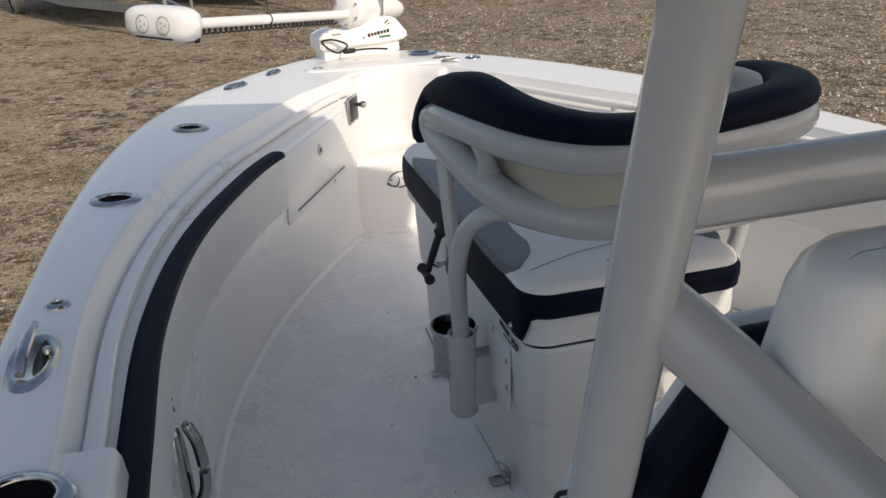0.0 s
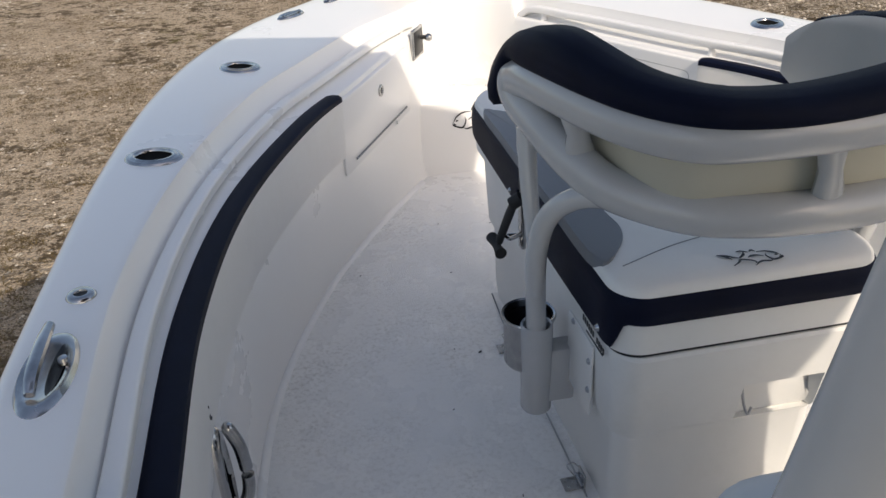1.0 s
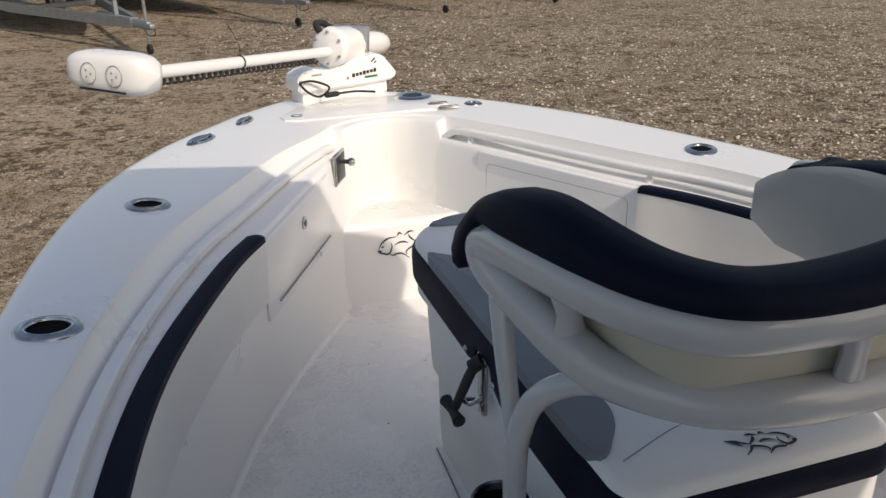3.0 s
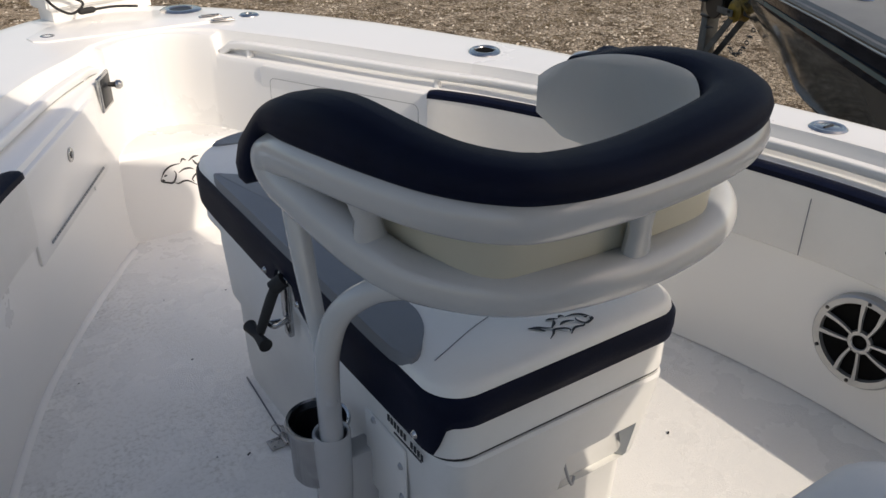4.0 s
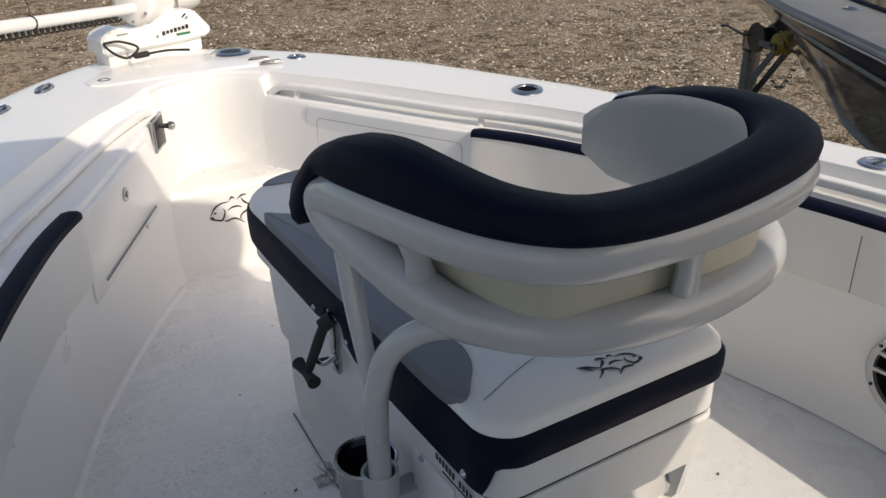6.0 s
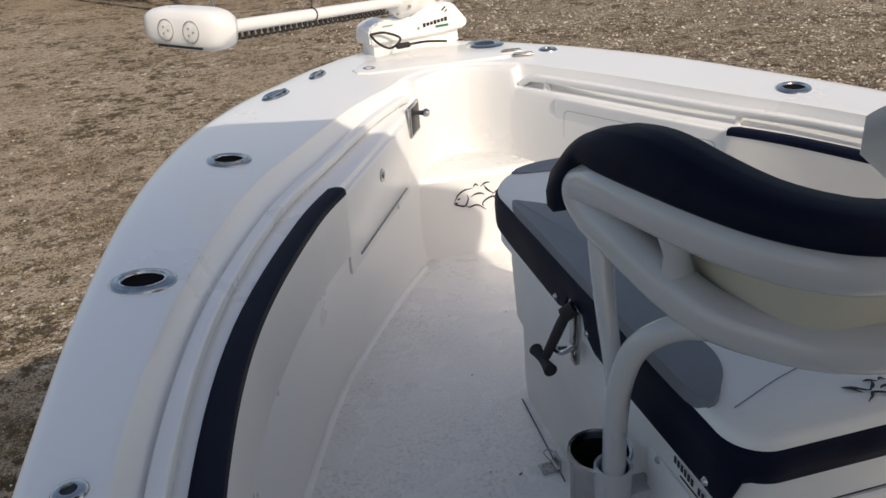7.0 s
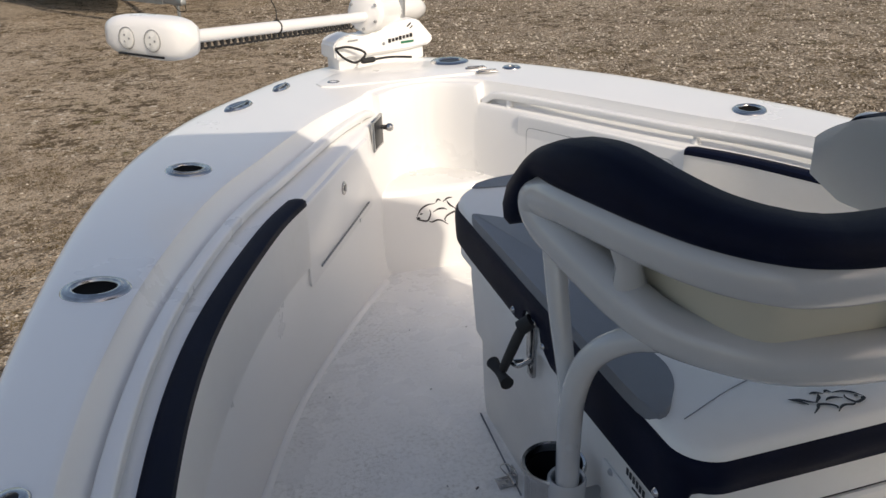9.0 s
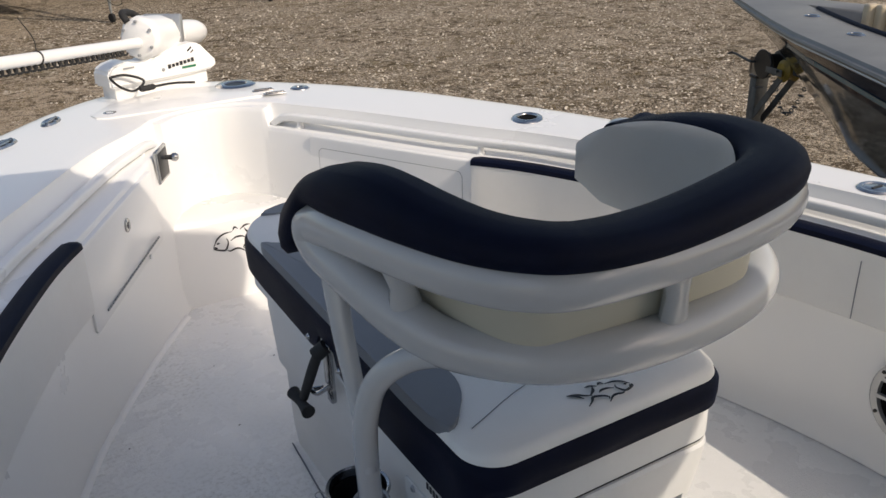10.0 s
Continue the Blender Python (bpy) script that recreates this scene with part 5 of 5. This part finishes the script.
for dz, r, mt, nm in ((0.285, 0.018, WEATHERED_GEL, "rub_rail"), (0.262, 0.008, GREYMETAL, "rail_insert")):
    for side in (1, -1):
        b = bmesh.new()
        sweep(b, [nb_point(d, nb_half(d) + 0.004, dz, side) for d in np.linspace(0.0, 7.3, 60)], ring(r, 8))
        part(nm, b, mt, nb)
b = bmesh.new()
sweep(b, [nb_point(d, nb_half(d) * 0.955 + 0.004, 0.262 * 0.42 + chine(d) * 0.58, 1) for d in np.linspace(1.5, 7.2, 50)], [(-0.003, -0.012), (0.003, -0.012), (0.003, 0.012), (-0.003, 0.012)])
TEAL = material("teal_stripe", (0.02, 0.10, 0.13), 0.2, coat=0.5)
part("stripe", b, TEAL, nb, "thin teal stripe")
b = bmesh.new()
sweep(b, [nb_point(d, max(nb_half(d) - 0.435, 0.01), 0.336, 1) for d in np.linspace(1.2, 7.2, 50)], ring(0.016, 8))
part("coaming_edge", b, NAVY, nb)
for d in (1.45, 2.15, 2.8):
    p = nb_point(d, nb_half(d) - 0.30, 0.330, 1)
    mm = frame_at(p, (0, 0, 1), -NA)
    ob = part("rod_holder", lathe([(0.62, -0.003), (0.66, 0.004), (0.8, 0.006), (1.0, 0.0)], mm @ Matrix.Diagonal((0.062, 0.045, 1, 1)), 28), STEEL, nb)
    # Dark disc drawn in place of the uncut hole's shade.
    part("socket", lathe([(0.0, 0.001), (0.64, 0.002)], mm @ Matrix.Diagonal((0.062, 0.045, 1, 1)), 24), DARK, ob)
# pleated tan pads along the far side
for i in range(34):
    d = 1.5 + 0.085 * i
    p = nb_point(d, nb_half(d) - 0.50, 0.27, -1)
    part("pad_pleat", rbox((0.083, 0.09, 0.26), p, 0.02, 3, Matrix.Rotation(-NH + radians(90 - 12), 3, "Z")), TAN, nb)
b = bmesh.new()
sweep(b, [nb_point(d, max(nb_half(d) - 0.45, 0.02), 0.02, -1) for d in np.linspace(1.4, 5.0, 20)], [(-0.18, -0.08), (0.18, -0.08), (0.18, 0.06), (-0.18, 0.06)])
part("bench", b, TAN, nb, "tan vinyl bench")


def winch(at, turn):
    """Winch stand of a boat trailer: square post, braces, winch frame with gear plate, crank, bow roller and chain."""
    m = Matrix.Translation(at) @ Matrix.Rotation(turn, 4, "Z")
    steel = material("weathered_galvanised", (0.13, 0.135, 0.135), 0.6, 0.5, vary=0.35, scale=12)
    w = thing("winch_stand", at, "weathered steel trailer winch stand with a yellow roller", "winch")

    def put(name, b, mat, label="", parent=None):
        b.transform(m)
        return part(name, b, mat, parent or w, label)

    sideways = Matrix.Rotation(radians(90), 4, "Y")
    put("post", rbox((0.11, 0.085, 0.54), (0.03, 0.06, 0.27), 0.008, 2), steel)
    put("post", rbox((0.075, 0.055, 0.46), (-0.03, -0.03, 0.25), 0.006, 2), steel)
    put("post_cap", rbox((0.13, 0.10, 0.022), (0.03, 0.06, 0.545), 0.005, 2), DARK)
    put("foot", rbox((0.12, 0.5, 0.09), (0, -0.05, 0.0), 0.008, 2), steel)
    for x in (-0.055, 0.06):
        put("brace", rbox((0.012, 0.60, 0.055), (x, -0.18, 0.43), 0.003, 1, Matrix.Rotation(radians(-50), 3, "X")), steel)
    tan = material("rusty_paint", (0.40, 0.31, 0.22), 0.7, vary=0.4, scale=18)
    frame_ = put("winch_body", rbox((0.15, 0.13, 0.012), (0, -0.03, 0.585), 0.003, 2), tan, "rusty tan winch frame")
    for x in (-0.07, 0.07):
        put("side_plate", rbox((0.008, 0.13, 0.13), (x, -0.03, 0.645), 0.02, 3), tan, "", frame_)
    put("gear_plate", lathe([(0.0, -0.004), (0.105, -0.004), (0.11, 0.0), (0.105, 0.006), (0.03, 0.008), (0.0, 0.012)], Matrix.Translation((-0.085, -0.13, 0.68)) @ sideways, 30), DARK, "dark round gear plate")
    put("drum", lathe([(0.0, -0.06), (0.09, -0.06), (0.09, -0.05), (0.045, -0.045), (0.045, 0.045), (0.09, 0.05), (0.09, 0.06), (0.0, 0.06)], Matrix.Translation((0, -0.13, 0.68)) @ sideways, 24), steel)
    put("strap", lathe([(0.046, -0.04), (0.068, -0.04), (0.070, 0.0), (0.068, 0.04), (0.046, 0.04)], Matrix.Translation((0, -0.13, 0.68)) @ sideways, 24), RUBBER)
    put("roller", lathe([(0.012, -0.065), (0.055, -0.065), (0.082, -0.045), (0.066, -0.01), (0.066, 0.01), (0.082, 0.045), (0.055, 0.065), (0.012, 0.065)], Matrix.Translation((0, -0.34, 0.665)) @ sideways, 24), material("yellow_roller", (0.30, 0.20, 0.02), 0.55, vary=0.4, scale=15), "dirty yellow bow roller")
    for x in (-0.085, 0.085):
        put("roller_bracket", rbox((0.010, 0.20, 0.05), (x, -0.28, 0.655), 0.004, 1), steel)
    put("roller_pin", tube([(-0.11, -0.34, 0.665), (0.11, -0.34, 0.665)], 0.010, 8), steel)
    put("bow_block", rbox((0.10, 0.12, 0.16), (0, -0.50, 0.73), 0.02, 2), RUBBER, "black rubber bow stop")
    put("crank", tube([(-0.09, -0.03, 0.68), (-0.14, -0.03, 0.69), (-0.15, 0.16, 0.715), (-0.20, 0.17, 0.715)], 0.009, 8, 4), steel)
    b = bmesh.new()
    for i in range(16):
        p = (0.08 - 0.004 * i, -0.46 + 0.022 * i, 0.60 - 0.27 * math.sin(math.pi * i / 15))
        mm = Matrix.Translation(p) @ Matrix.Rotation(radians(90 * (i % 2)), 4, "Y")
        lp = [mm @ Vector((0.013 * math.cos(a), 0.023 * math.sin(a), 0)) for a in np.linspace(0, 2 * math.pi, 9)[:-1]]
        b2 = bmesh.new()
        sweep(b2, lp, ring(0.0045, 5), closed=True)
        joined(b, b2)
    tagged(put("chain", b, steel, "rusty safety chain"), kind="stuff")
    return w


winch((4.64, 2.93, -0.78), radians(-18))
trl = thing("boat_trailer", (3.9, 1.5, GROUND), "galvanised steel boat trailer under the blue boat", "trailer")
b = bmesh.new()
part("tongue", rbox((0.10, 3.2, 0.12), Vector((4.64, 2.93, -0.82)) - NA * 1.1, 0.01, 2, Matrix.Rotation(-NH, 3, "Z")), GALV, trl)
for s in (-1, 1):
    part("rail", rbox((0.09, 4.6, 0.12), NT - NA * 4.9 + NL * 0.62 * s + Vector((0, 0, -0.74)), 0.01, 2, Matrix.Rotation(-NH, 3, "Z")), GALV, trl)
    part("rail_arm", tube([Vector((4.64, 2.93, -0.82)) - NA * 0.5, NT - NA * 2.7 + NL * 0.62 * s + Vector((0, 0, -0.74))], 0.05, 8), GALV, trl)
    wm = Matrix.Translation(NT - NA * 5.2 + NL * 0.98 * s + Vector((0, 0, GROUND + 0.33))) @ Matrix.Rotation(-NH, 4, "Z") @ Matrix.Rotation(radians(90), 4, "Y")
    ty = part("tyre", lathe([(0.19, -0.09), (0.29, -0.10), (0.325, -0.07), (0.33, 0.0), (0.325, 0.07), (0.29, 0.10), (0.19, 0.09)], wm, 32), RUBBER, trl)
    part("rim", lathe([(0.0, 0.04), (0.08, 0.05), (0.17, 0.02), (0.195, 0.08), (0.195, -0.08), (0.0, -0.06)], wm, 24), GALV, ty)
part("axle", tube([NT - NA * 5.2 + NL * 0.95 * s + Vector((0, 0, GROUND + 0.33)) for s in (-1, 1)], 0.035, 10), GALV, trl)

# ---- far row of trailers with boats ----


def far_trailer(at, heading, hull):
    """A boat trailer whose coupler is at the origin, pointing along -y, with a boat on it."""
    m = Matrix.Translation(at) @ Matrix.Rotation(heading, 4, "Z")
    t = thing("yard_trailer", at, "galvanised boat trailer with a tongue jack, carrying a dark boat", "trailer", "row of trailers in the yard")

    def put(name, b, mat, label="", parent=None):
        b.transform(m)
        return part(name, b, mat, parent or t, label)

    put("tongue", rbox((0.09, 2.2, 0.13), (0, 1.0, 0.50), 0.008, 2), GALV)
    put("coupler", rbox((0.10, 0.26, 0.08), (0, -0.10, 0.50), 0.02, 2), GALV)
    for s in (-1, 1):
        b = bmesh.new()
        sweep(b, [(s * 0.04, 0.5, 0.50), (s * 0.85, 4.6, 0.50), (s * 0.85, 9.6, 0.50)], [(-0.04, -0.085), (0.04, -0.085), (0.04, 0.085), (-0.04, 0.085)])
        put("rail", b, GALV)
        put("bunk", rbox((0.12, 3.6, 0.05), (s * 0.5, 7.0, 0.66), 0.01, 1), RUBBER)
        wm = Matrix.Translation((s * 1.05, 8.2, 0.33)) @ Matrix.Rotation(radians(90), 4, "Y")
        ty = put("tyre", lathe([(0.19, -0.09), (0.29, -0.10), (0.325, -0.07), (0.33, 0.0), (0.325, 0.07), (0.29, 0.10), (0.19, 0.09)], wm, 28), RUBBER)
        put("rim", lathe([(0.0, 0.04), (0.08, 0.05), (0.17, 0.02), (0.195, 0.08), (0.195, -0.08), (0.0, -0.06)], wm, 20), GREYMETAL, "", ty)
        put("fender", lathe([(0.36, -0.12), (0.38, -0.12), (0.38, 0.12), (0.36, 0.12)], wm, 28), GALV)
    put("cross_member", rbox((1.7, 0.07, 0.10), (0, 4.6, 0.47), 0.008, 1), GALV)
    put("axle", rbox((2.1, 0.06, 0.06), (0, 8.2, 0.33), 0.008, 1), GALV)
    jk = put("jack", tube([(0.10, 0.28, 0.20), (0.10, 0.28, 0.98)], 0.028, 12), GALV, "tongue jack")
    put("jack_leg", tube([(0.10, 0.28, 0.10), (0.10, 0.28, 0.5)], 0.02, 10), GALV, "", jk)
    put("jack_crank", tube([(0.10, 0.28, 0.98), (0.10, 0.20, 0.99), (0.10, 0.12, 0.96)], 0.010, 8), GALV, "", jk)
    put("jack_wheel", lathe([(0.0, -0.03), (0.075, -0.03), (0.085, -0.02), (0.085, 0.02), (0.075, 0.03), (0.0, 0.03)], Matrix.Translation((0.10, 0.28, 0.085)) @ Matrix.Rotation(radians(90), 4, "Y"), 22), RUBBER, "", jk)
    put("winch_post", rbox((0.07, 0.07, 0.75), (0, 1.3, 0.86), 0.006, 1), GALV)
    put("winch", rbox((0.12, 0.16, 0.12), (0, 1.28, 1.16), 0.01, 2), DARK)
    put("wiring", tube([(0.03, -0.2, 0.47), (0.06, -0.12, 0.36), (0.02, 0.05, 0.34), (0.0, 0.25, 0.46)], 0.007, 6, 5), RUBBER)
    b = bmesh.new()
    rings = []
    for k in range(14):
        f = k / 13
        y = 1.6 + 8.2 * f
        w = 1.15 * (1 - (1 - min(f * 1.5, 1)) ** 2.2)
        keel = 0.62 + 0.55 * (1 - min(f * 2.2, 1)) ** 2
        prof = [(0.0, keel), (w * 0.5, keel + 0.12), (w * 0.86, keel + 0.30), (w * 0.95, keel + 0.55), (w, 1.75 + 0.2 * (1 - f)), (w * 0.9, 1.80 + 0.2 * (1 - f)), (0.0, 1.95)]
        rings.append([b.verts.new((x, y, z)) for x, z in prof] + [b.verts.new((-x, y, z)) for x, z in prof[-2:0:-1]])
    for p, q in zip(rings, rings[1:]):
        for j in range(len(p)):
            b.faces.new((p[j - 1], p[j], q[j], q[j - 1]))
    b.faces.new(rings[0]), b.faces.new(rings[-1][::-1])
    put("boat_hull", b, hull, "dark covered boat hull")
    return t


BLACK_HULL = material("black_hull", (0.015, 0.017, 0.02), 0.3, coat=0.3, vary=0.3, scale=2)
for (x, y), h, hull in (((-0.85, 12.95), 22, BLACK_HULL), ((2.03, 15.35), 27, HULL_DARK), ((5.44, 16.19), 24, BLACK_HULL), ((8.51, 16.99), 24, HULL_DARK), ((11.92, 18.06), 22, BLACK_HULL)):
    far_trailer((x, y, GROUND), radians(h), hull)

# ---- ground ----


def ground_material():
    m = bpy.data.materials.new("sandy_gravel")
    m.use_nodes = True
    n, l = m.node_tree.nodes, m.node_tree.links
    b = n["Principled BSDF"]
    b.inputs["Roughness"].default_value = 0.95
    b.inputs["Specular IOR Level"].default_value = 0.15
    co = n.new("ShaderNodeTexCoord")

    def noise_(scale, detail=6, rough=0.6):
        t = n.new("ShaderNodeTexNoise")
        t.inputs["Scale"].default_value, t.inputs["Detail"].default_value, t.inputs["Roughness"].default_value = scale, detail, rough
        l.new(co.outputs["Object"], t.inputs["Vector"])
        return t.outputs[0]

    def remap(v, a, b_, c=0.0, d=1.0):
        r = n.new("ShaderNodeMapRange")
        for i, q in enumerate((a, b_, c, d)):
            r.inputs[i + 1].default_value = q
        l.new(v, r.inputs[0])
        return r.outputs[0]

    def mix(f, a, b_):
        x = n.new("ShaderNodeMix")
        x.data_type = "RGBA"
        if isinstance(f, float):
            x.inputs[0].default_value = f
        else:
            l.new(f, x.inputs[0])
        for i, q in ((6, a), (7, b_)):
            if isinstance(q, tuple):
                x.inputs[i].default_value = (*q, 1)
            else:
                l.new(q, x.inputs[i])
        return x.outputs[2]

    sand = mix(remap(noise_(0.9, 8), 0.35, 0.65), (0.45, 0.355, 0.255), (0.60, 0.49, 0.365))
    sand = mix(remap(noise_(70, 5, 0.7), 0.40, 0.62, 0, 0.85), sand, (0.15, 0.112, 0.075))
    sand = mix(remap(noise_(150, 3, 0.7), 0.52, 0.64, 0, 0.55), sand, (0.58, 0.47, 0.33))

    def cells(scale):
        v = n.new("ShaderNodeTexVoronoi")
        v.inputs["Scale"].default_value = scale
        l.new(co.outputs["Object"], v.inputs["Vector"])
        c = n.new("ShaderNodeSeparateColor")
        l.new(v.outputs["Color"], c.inputs[0])
        return v, c

    def math_(op, a, b_):
        x = n.new("ShaderNodeMath")
        x.operation = op
        for i, q in enumerate((a, b_)):
            if isinstance(q, float):
                x.inputs[i].default_value = q
            else:
                l.new(q, x.inputs[i])
        return x.outputs[0]

    vo, pick = cells(48)
    stones = mix(math_("POWER", pick.outputs[0], 1.5), (0.06, 0.046, 0.033), (0.60, 0.51, 0.39))
    sep = n.new("ShaderNodeSeparateXYZ")
    l.new(co.outputs["Object"], sep.inputs[0])
    amount = remap(math_("ADD", remap(noise_(0.55, 7, 0.65), 0.38, 0.62), remap(sep.outputs[0], -2.5, 4.0, -0.75, 0.55)), 0.0, 0.9, 0.05, 0.80)
    col = mix(math_("LESS_THAN", pick.outputs[1], amount), sand, stones)
    _, fine = cells(105)
    col = mix(remap(fine.outputs[1], 0.55, 0.62, 0, 0.6), col, mix(fine.outputs[0], (0.08, 0.06, 0.04), (0.58, 0.49, 0.37)))
    _, pale = cells(26)
    col = mix(math_("MULTIPLY", remap(pale.outputs[2], 0.92, 0.94, 0, 0.9), remap(noise_(1.3, 5, 0.6), 0.50, 0.58)), col, (0.70, 0.62, 0.51))
    # dry weeds lie in streaks inside larger patches
    patch = remap(noise_(0.7, 6, 0.65), 0.38, 0.54, 0.25, 1.0)
    streak = remap(noise_(5.5, 10, 0.80), 0.515, 0.545)
    col = mix(math_("MULTIPLY", math_("MULTIPLY", patch, streak), 0.90), col, (0.062, 0.043, 0.024))
    tufts = remap(noise_(14, 8, 0.75), 0.555, 0.58, 0, 0.85)
    col = mix(tufts, col, (0.08, 0.055, 0.03))
    green = math_("MULTIPLY", remap(noise_(0.85, 6, 0.6), 0.58, 0.66), remap(noise_(6.0, 9, 0.75), 0.50, 0.62, 0, 0.75))
    col = mix(green, col, (0.12, 0.105, 0.035))
    l.new(col, b.inputs["Base Color"])
    h = n.new("ShaderNodeMath")
    h.operation = "MULTIPLY_ADD"
    l.new(vo.outputs["Distance"], h.inputs[0])
    h.inputs[1].default_value = -1.0
    l.new(noise_(45, 6), h.inputs[2])
    bp = n.new("ShaderNodeBump")
    bp.inputs["Strength"].default_value, bp.inputs["Distance"].default_value = 1.0, 0.018
    l.new(h.outputs[0], bp.inputs["Height"])
    l.new(bp.outputs[0], b.inputs["Normal"])
    return m


bm = bmesh.new()
bmesh.ops.create_grid(bm, x_segments=2, y_segments=2, size=400, matrix=Matrix.Translation((0, 0, GROUND)))
ground = part("ground", bm, ground_material(), None)
tagged(ground, "dry sandy yard with gravel and weed patches", "ground", kind="structure")


def island_material(name, lo, hi, rough=0.9):
    """Colour varies from piece to piece."""
    m = bpy.data.materials.new(name)
    m.use_nodes = True
    n, l = m.node_tree.nodes, m.node_tree.links
    g = n.new("ShaderNodeNewGeometry")
    r = n.new("ShaderNodeValToRGB")
    r.color_ramp.elements[0].color, r.color_ramp.elements[1].color = (*lo, 1), (*hi, 1)
    l.new(g.outputs["Random Per Island"], r.inputs[0])
    l.new(r.outputs[0], n["Principled BSDF"].inputs["Base Color"])
    n["Principled BSDF"].inputs["Roughness"].default_value = rough
    n["Principled BSDF"].inputs["Specular IOR Level"].default_value = 0.2
    return m


def scatter(count, seed, near, far, thin=False):
    """Places on the visible yard, denser near the boat."""
    g = np.random.default_rng(seed)
    out = []
    while len(out) < count:
        y = near + (far - near) * g.random() ** 1.5
        x = g.uniform(-1.5 - 0.42 * y - 2, 2.0 + 1.0 * y)
        if abs(x) < 1.2 and y < 1.9 or (x < 1.3 and x > -1.3 and y < 1.5):
            continue
        if thin and (x < 0.5 and g.random() < 0.6 or -3.1 < x < -2.55 and 2.9 < y < 3.7):
            continue
        out.append((x, y))
    return np.array(out), g


def stones(count, seed):
    pos, g = scatter(count, seed, -0.5, 18.0, True)
    base = np.array([(0, 0, 1), (1, 0, 0.1), (0.31, 0.95, 0.0), (-0.81, 0.59, 0.1), (-0.81, -0.59, 0.0), (0.31, -0.95, 0.1), (0, 0, -0.4)])
    tri = [(0, 1, 2), (0, 2, 3), (0, 3, 4), (0, 4, 5), (0, 5, 1), (6, 2, 1), (6, 3, 2), (6, 4, 3), (6, 5, 4), (6, 1, 5)]
    vs, fs = [], []
    for i, (x, y) in enumerate(pos):
        s = (0.004 if x < 0 else 0.006) + (0.011 if x < 0 else 0.020) * g.random() ** (4 if x < 0 else 2.5)
        a = g.uniform(0, 6.28)
        q = base * (1 + g.uniform(-0.25, 0.25, base.shape)) * (s, s * g.uniform(0.6, 1), s * g.uniform(0.45, 0.9))
        c, d = math.cos(a), math.sin(a)
        q = np.stack([q[:, 0] * c - q[:, 1] * d + x, q[:, 0] * d + q[:, 1] * c + y, q[:, 2] + GROUND + 0.15 * s], 1)
        vs += q.tolist()
        fs += [(p + 7 * i, r + 7 * i, t + 7 * i) for p, r, t in tri]
    me = bpy.data.meshes.new("gravel")
    me.from_pydata(vs, [], fs)
    me.materials.append(island_material("gravel_stones", (0.09, 0.068, 0.047), (0.72, 0.64, 0.53)))
    return tagged(new("gravel", me), "scattered pale gravel stones on sandy ground", "gravel", kind="stuff")


def weeds(count, seed):
    """Low streaky clumps gathered in patches."""
    patches, g = scatter(count, seed, 1.0, 17.0)
    vs, fs = [], []
    for cx, cy in patches:
        wide = g.uniform(0.10, 0.42)
        for k in range(int(8 + 60 * wide)):
            x, y = cx + g.normal() * wide * 1.5, cy + g.normal() * wide * 0.55
            if abs(x) < 1.25 and y < 1.9 or -3.1 < x < -2.55 and 2.9 < y < 3.7:
                continue
            big = g.uniform(0.3, 1.0)
            for j in range(int(6 + 10 * big)):
                a, r = g.uniform(0, 6.28), g.random() ** 0.5 * 0.055 * big
                px, py = x + r * math.cos(a) * 1.8, y + r * math.sin(a)
                h, lean, w = g.uniform(0.006, 0.026) * big, g.uniform(0.01, 0.05), g.uniform(0.0015, 0.004)
                b_ = g.uniform(0, 6.28)
                dx, dy = math.cos(b_), math.sin(b_)
                i = len(vs)
                vs += [(px - dy * w, py + dx * w, GROUND), (px + dy * w, py - dx * w, GROUND), (px + dx * lean, py + dy * lean, GROUND + h)]
                fs.append((i, i + 1, i + 2))
    me = bpy.data.meshes.new("weeds")
    me.from_pydata(vs, [], fs)
    me.materials.append(island_material("dry_weeds", (0.075, 0.048, 0.024), (0.16, 0.12, 0.052)))
    return tagged(new("weeds", me), "low dry brown weeds in patches on the yard", "weeds", kind="stuff")


stones(45000, 4)
weeds(700, 8)
# pale worn slab in the yard
b = prism([(-2.64, 3.56), (-2.88, 3.61), (-3.30, 3.66), (-3.34, 3.02), (-2.95, 2.97), (-2.73, 3.00), (-2.665, 3.04), (-2.605, 3.10), (-2.63, 3.23), (-2.64, 3.32), (-2.60, 3.445)], GROUND - 0.05, GROUND + 0.008, 0.006, 2)
slab = part("paving_slab", b, material("worn_concrete", (0.47, 0.37, 0.265), 0.85, vary=0.10, scale=4, bump=0.2, bump_scale=140, stain=0.1), None)
tagged(slab, "pale broken concrete slab sunk in sandy ground", "slab")
board = part("timber_board", rbox((0.14, 0.75, 0.045), (-2.905, 3.24, GROUND + 0.031), 0.006, 2, Matrix.Rotation(radians(7), 3, "Z")), material("dark_timber", (0.05, 0.03, 0.02), 0.8, vary=0.4, scale=12, bump=0.4, bump_scale=80), None)
tagged(board, "dark weathered timber board lying on a slab", "board")
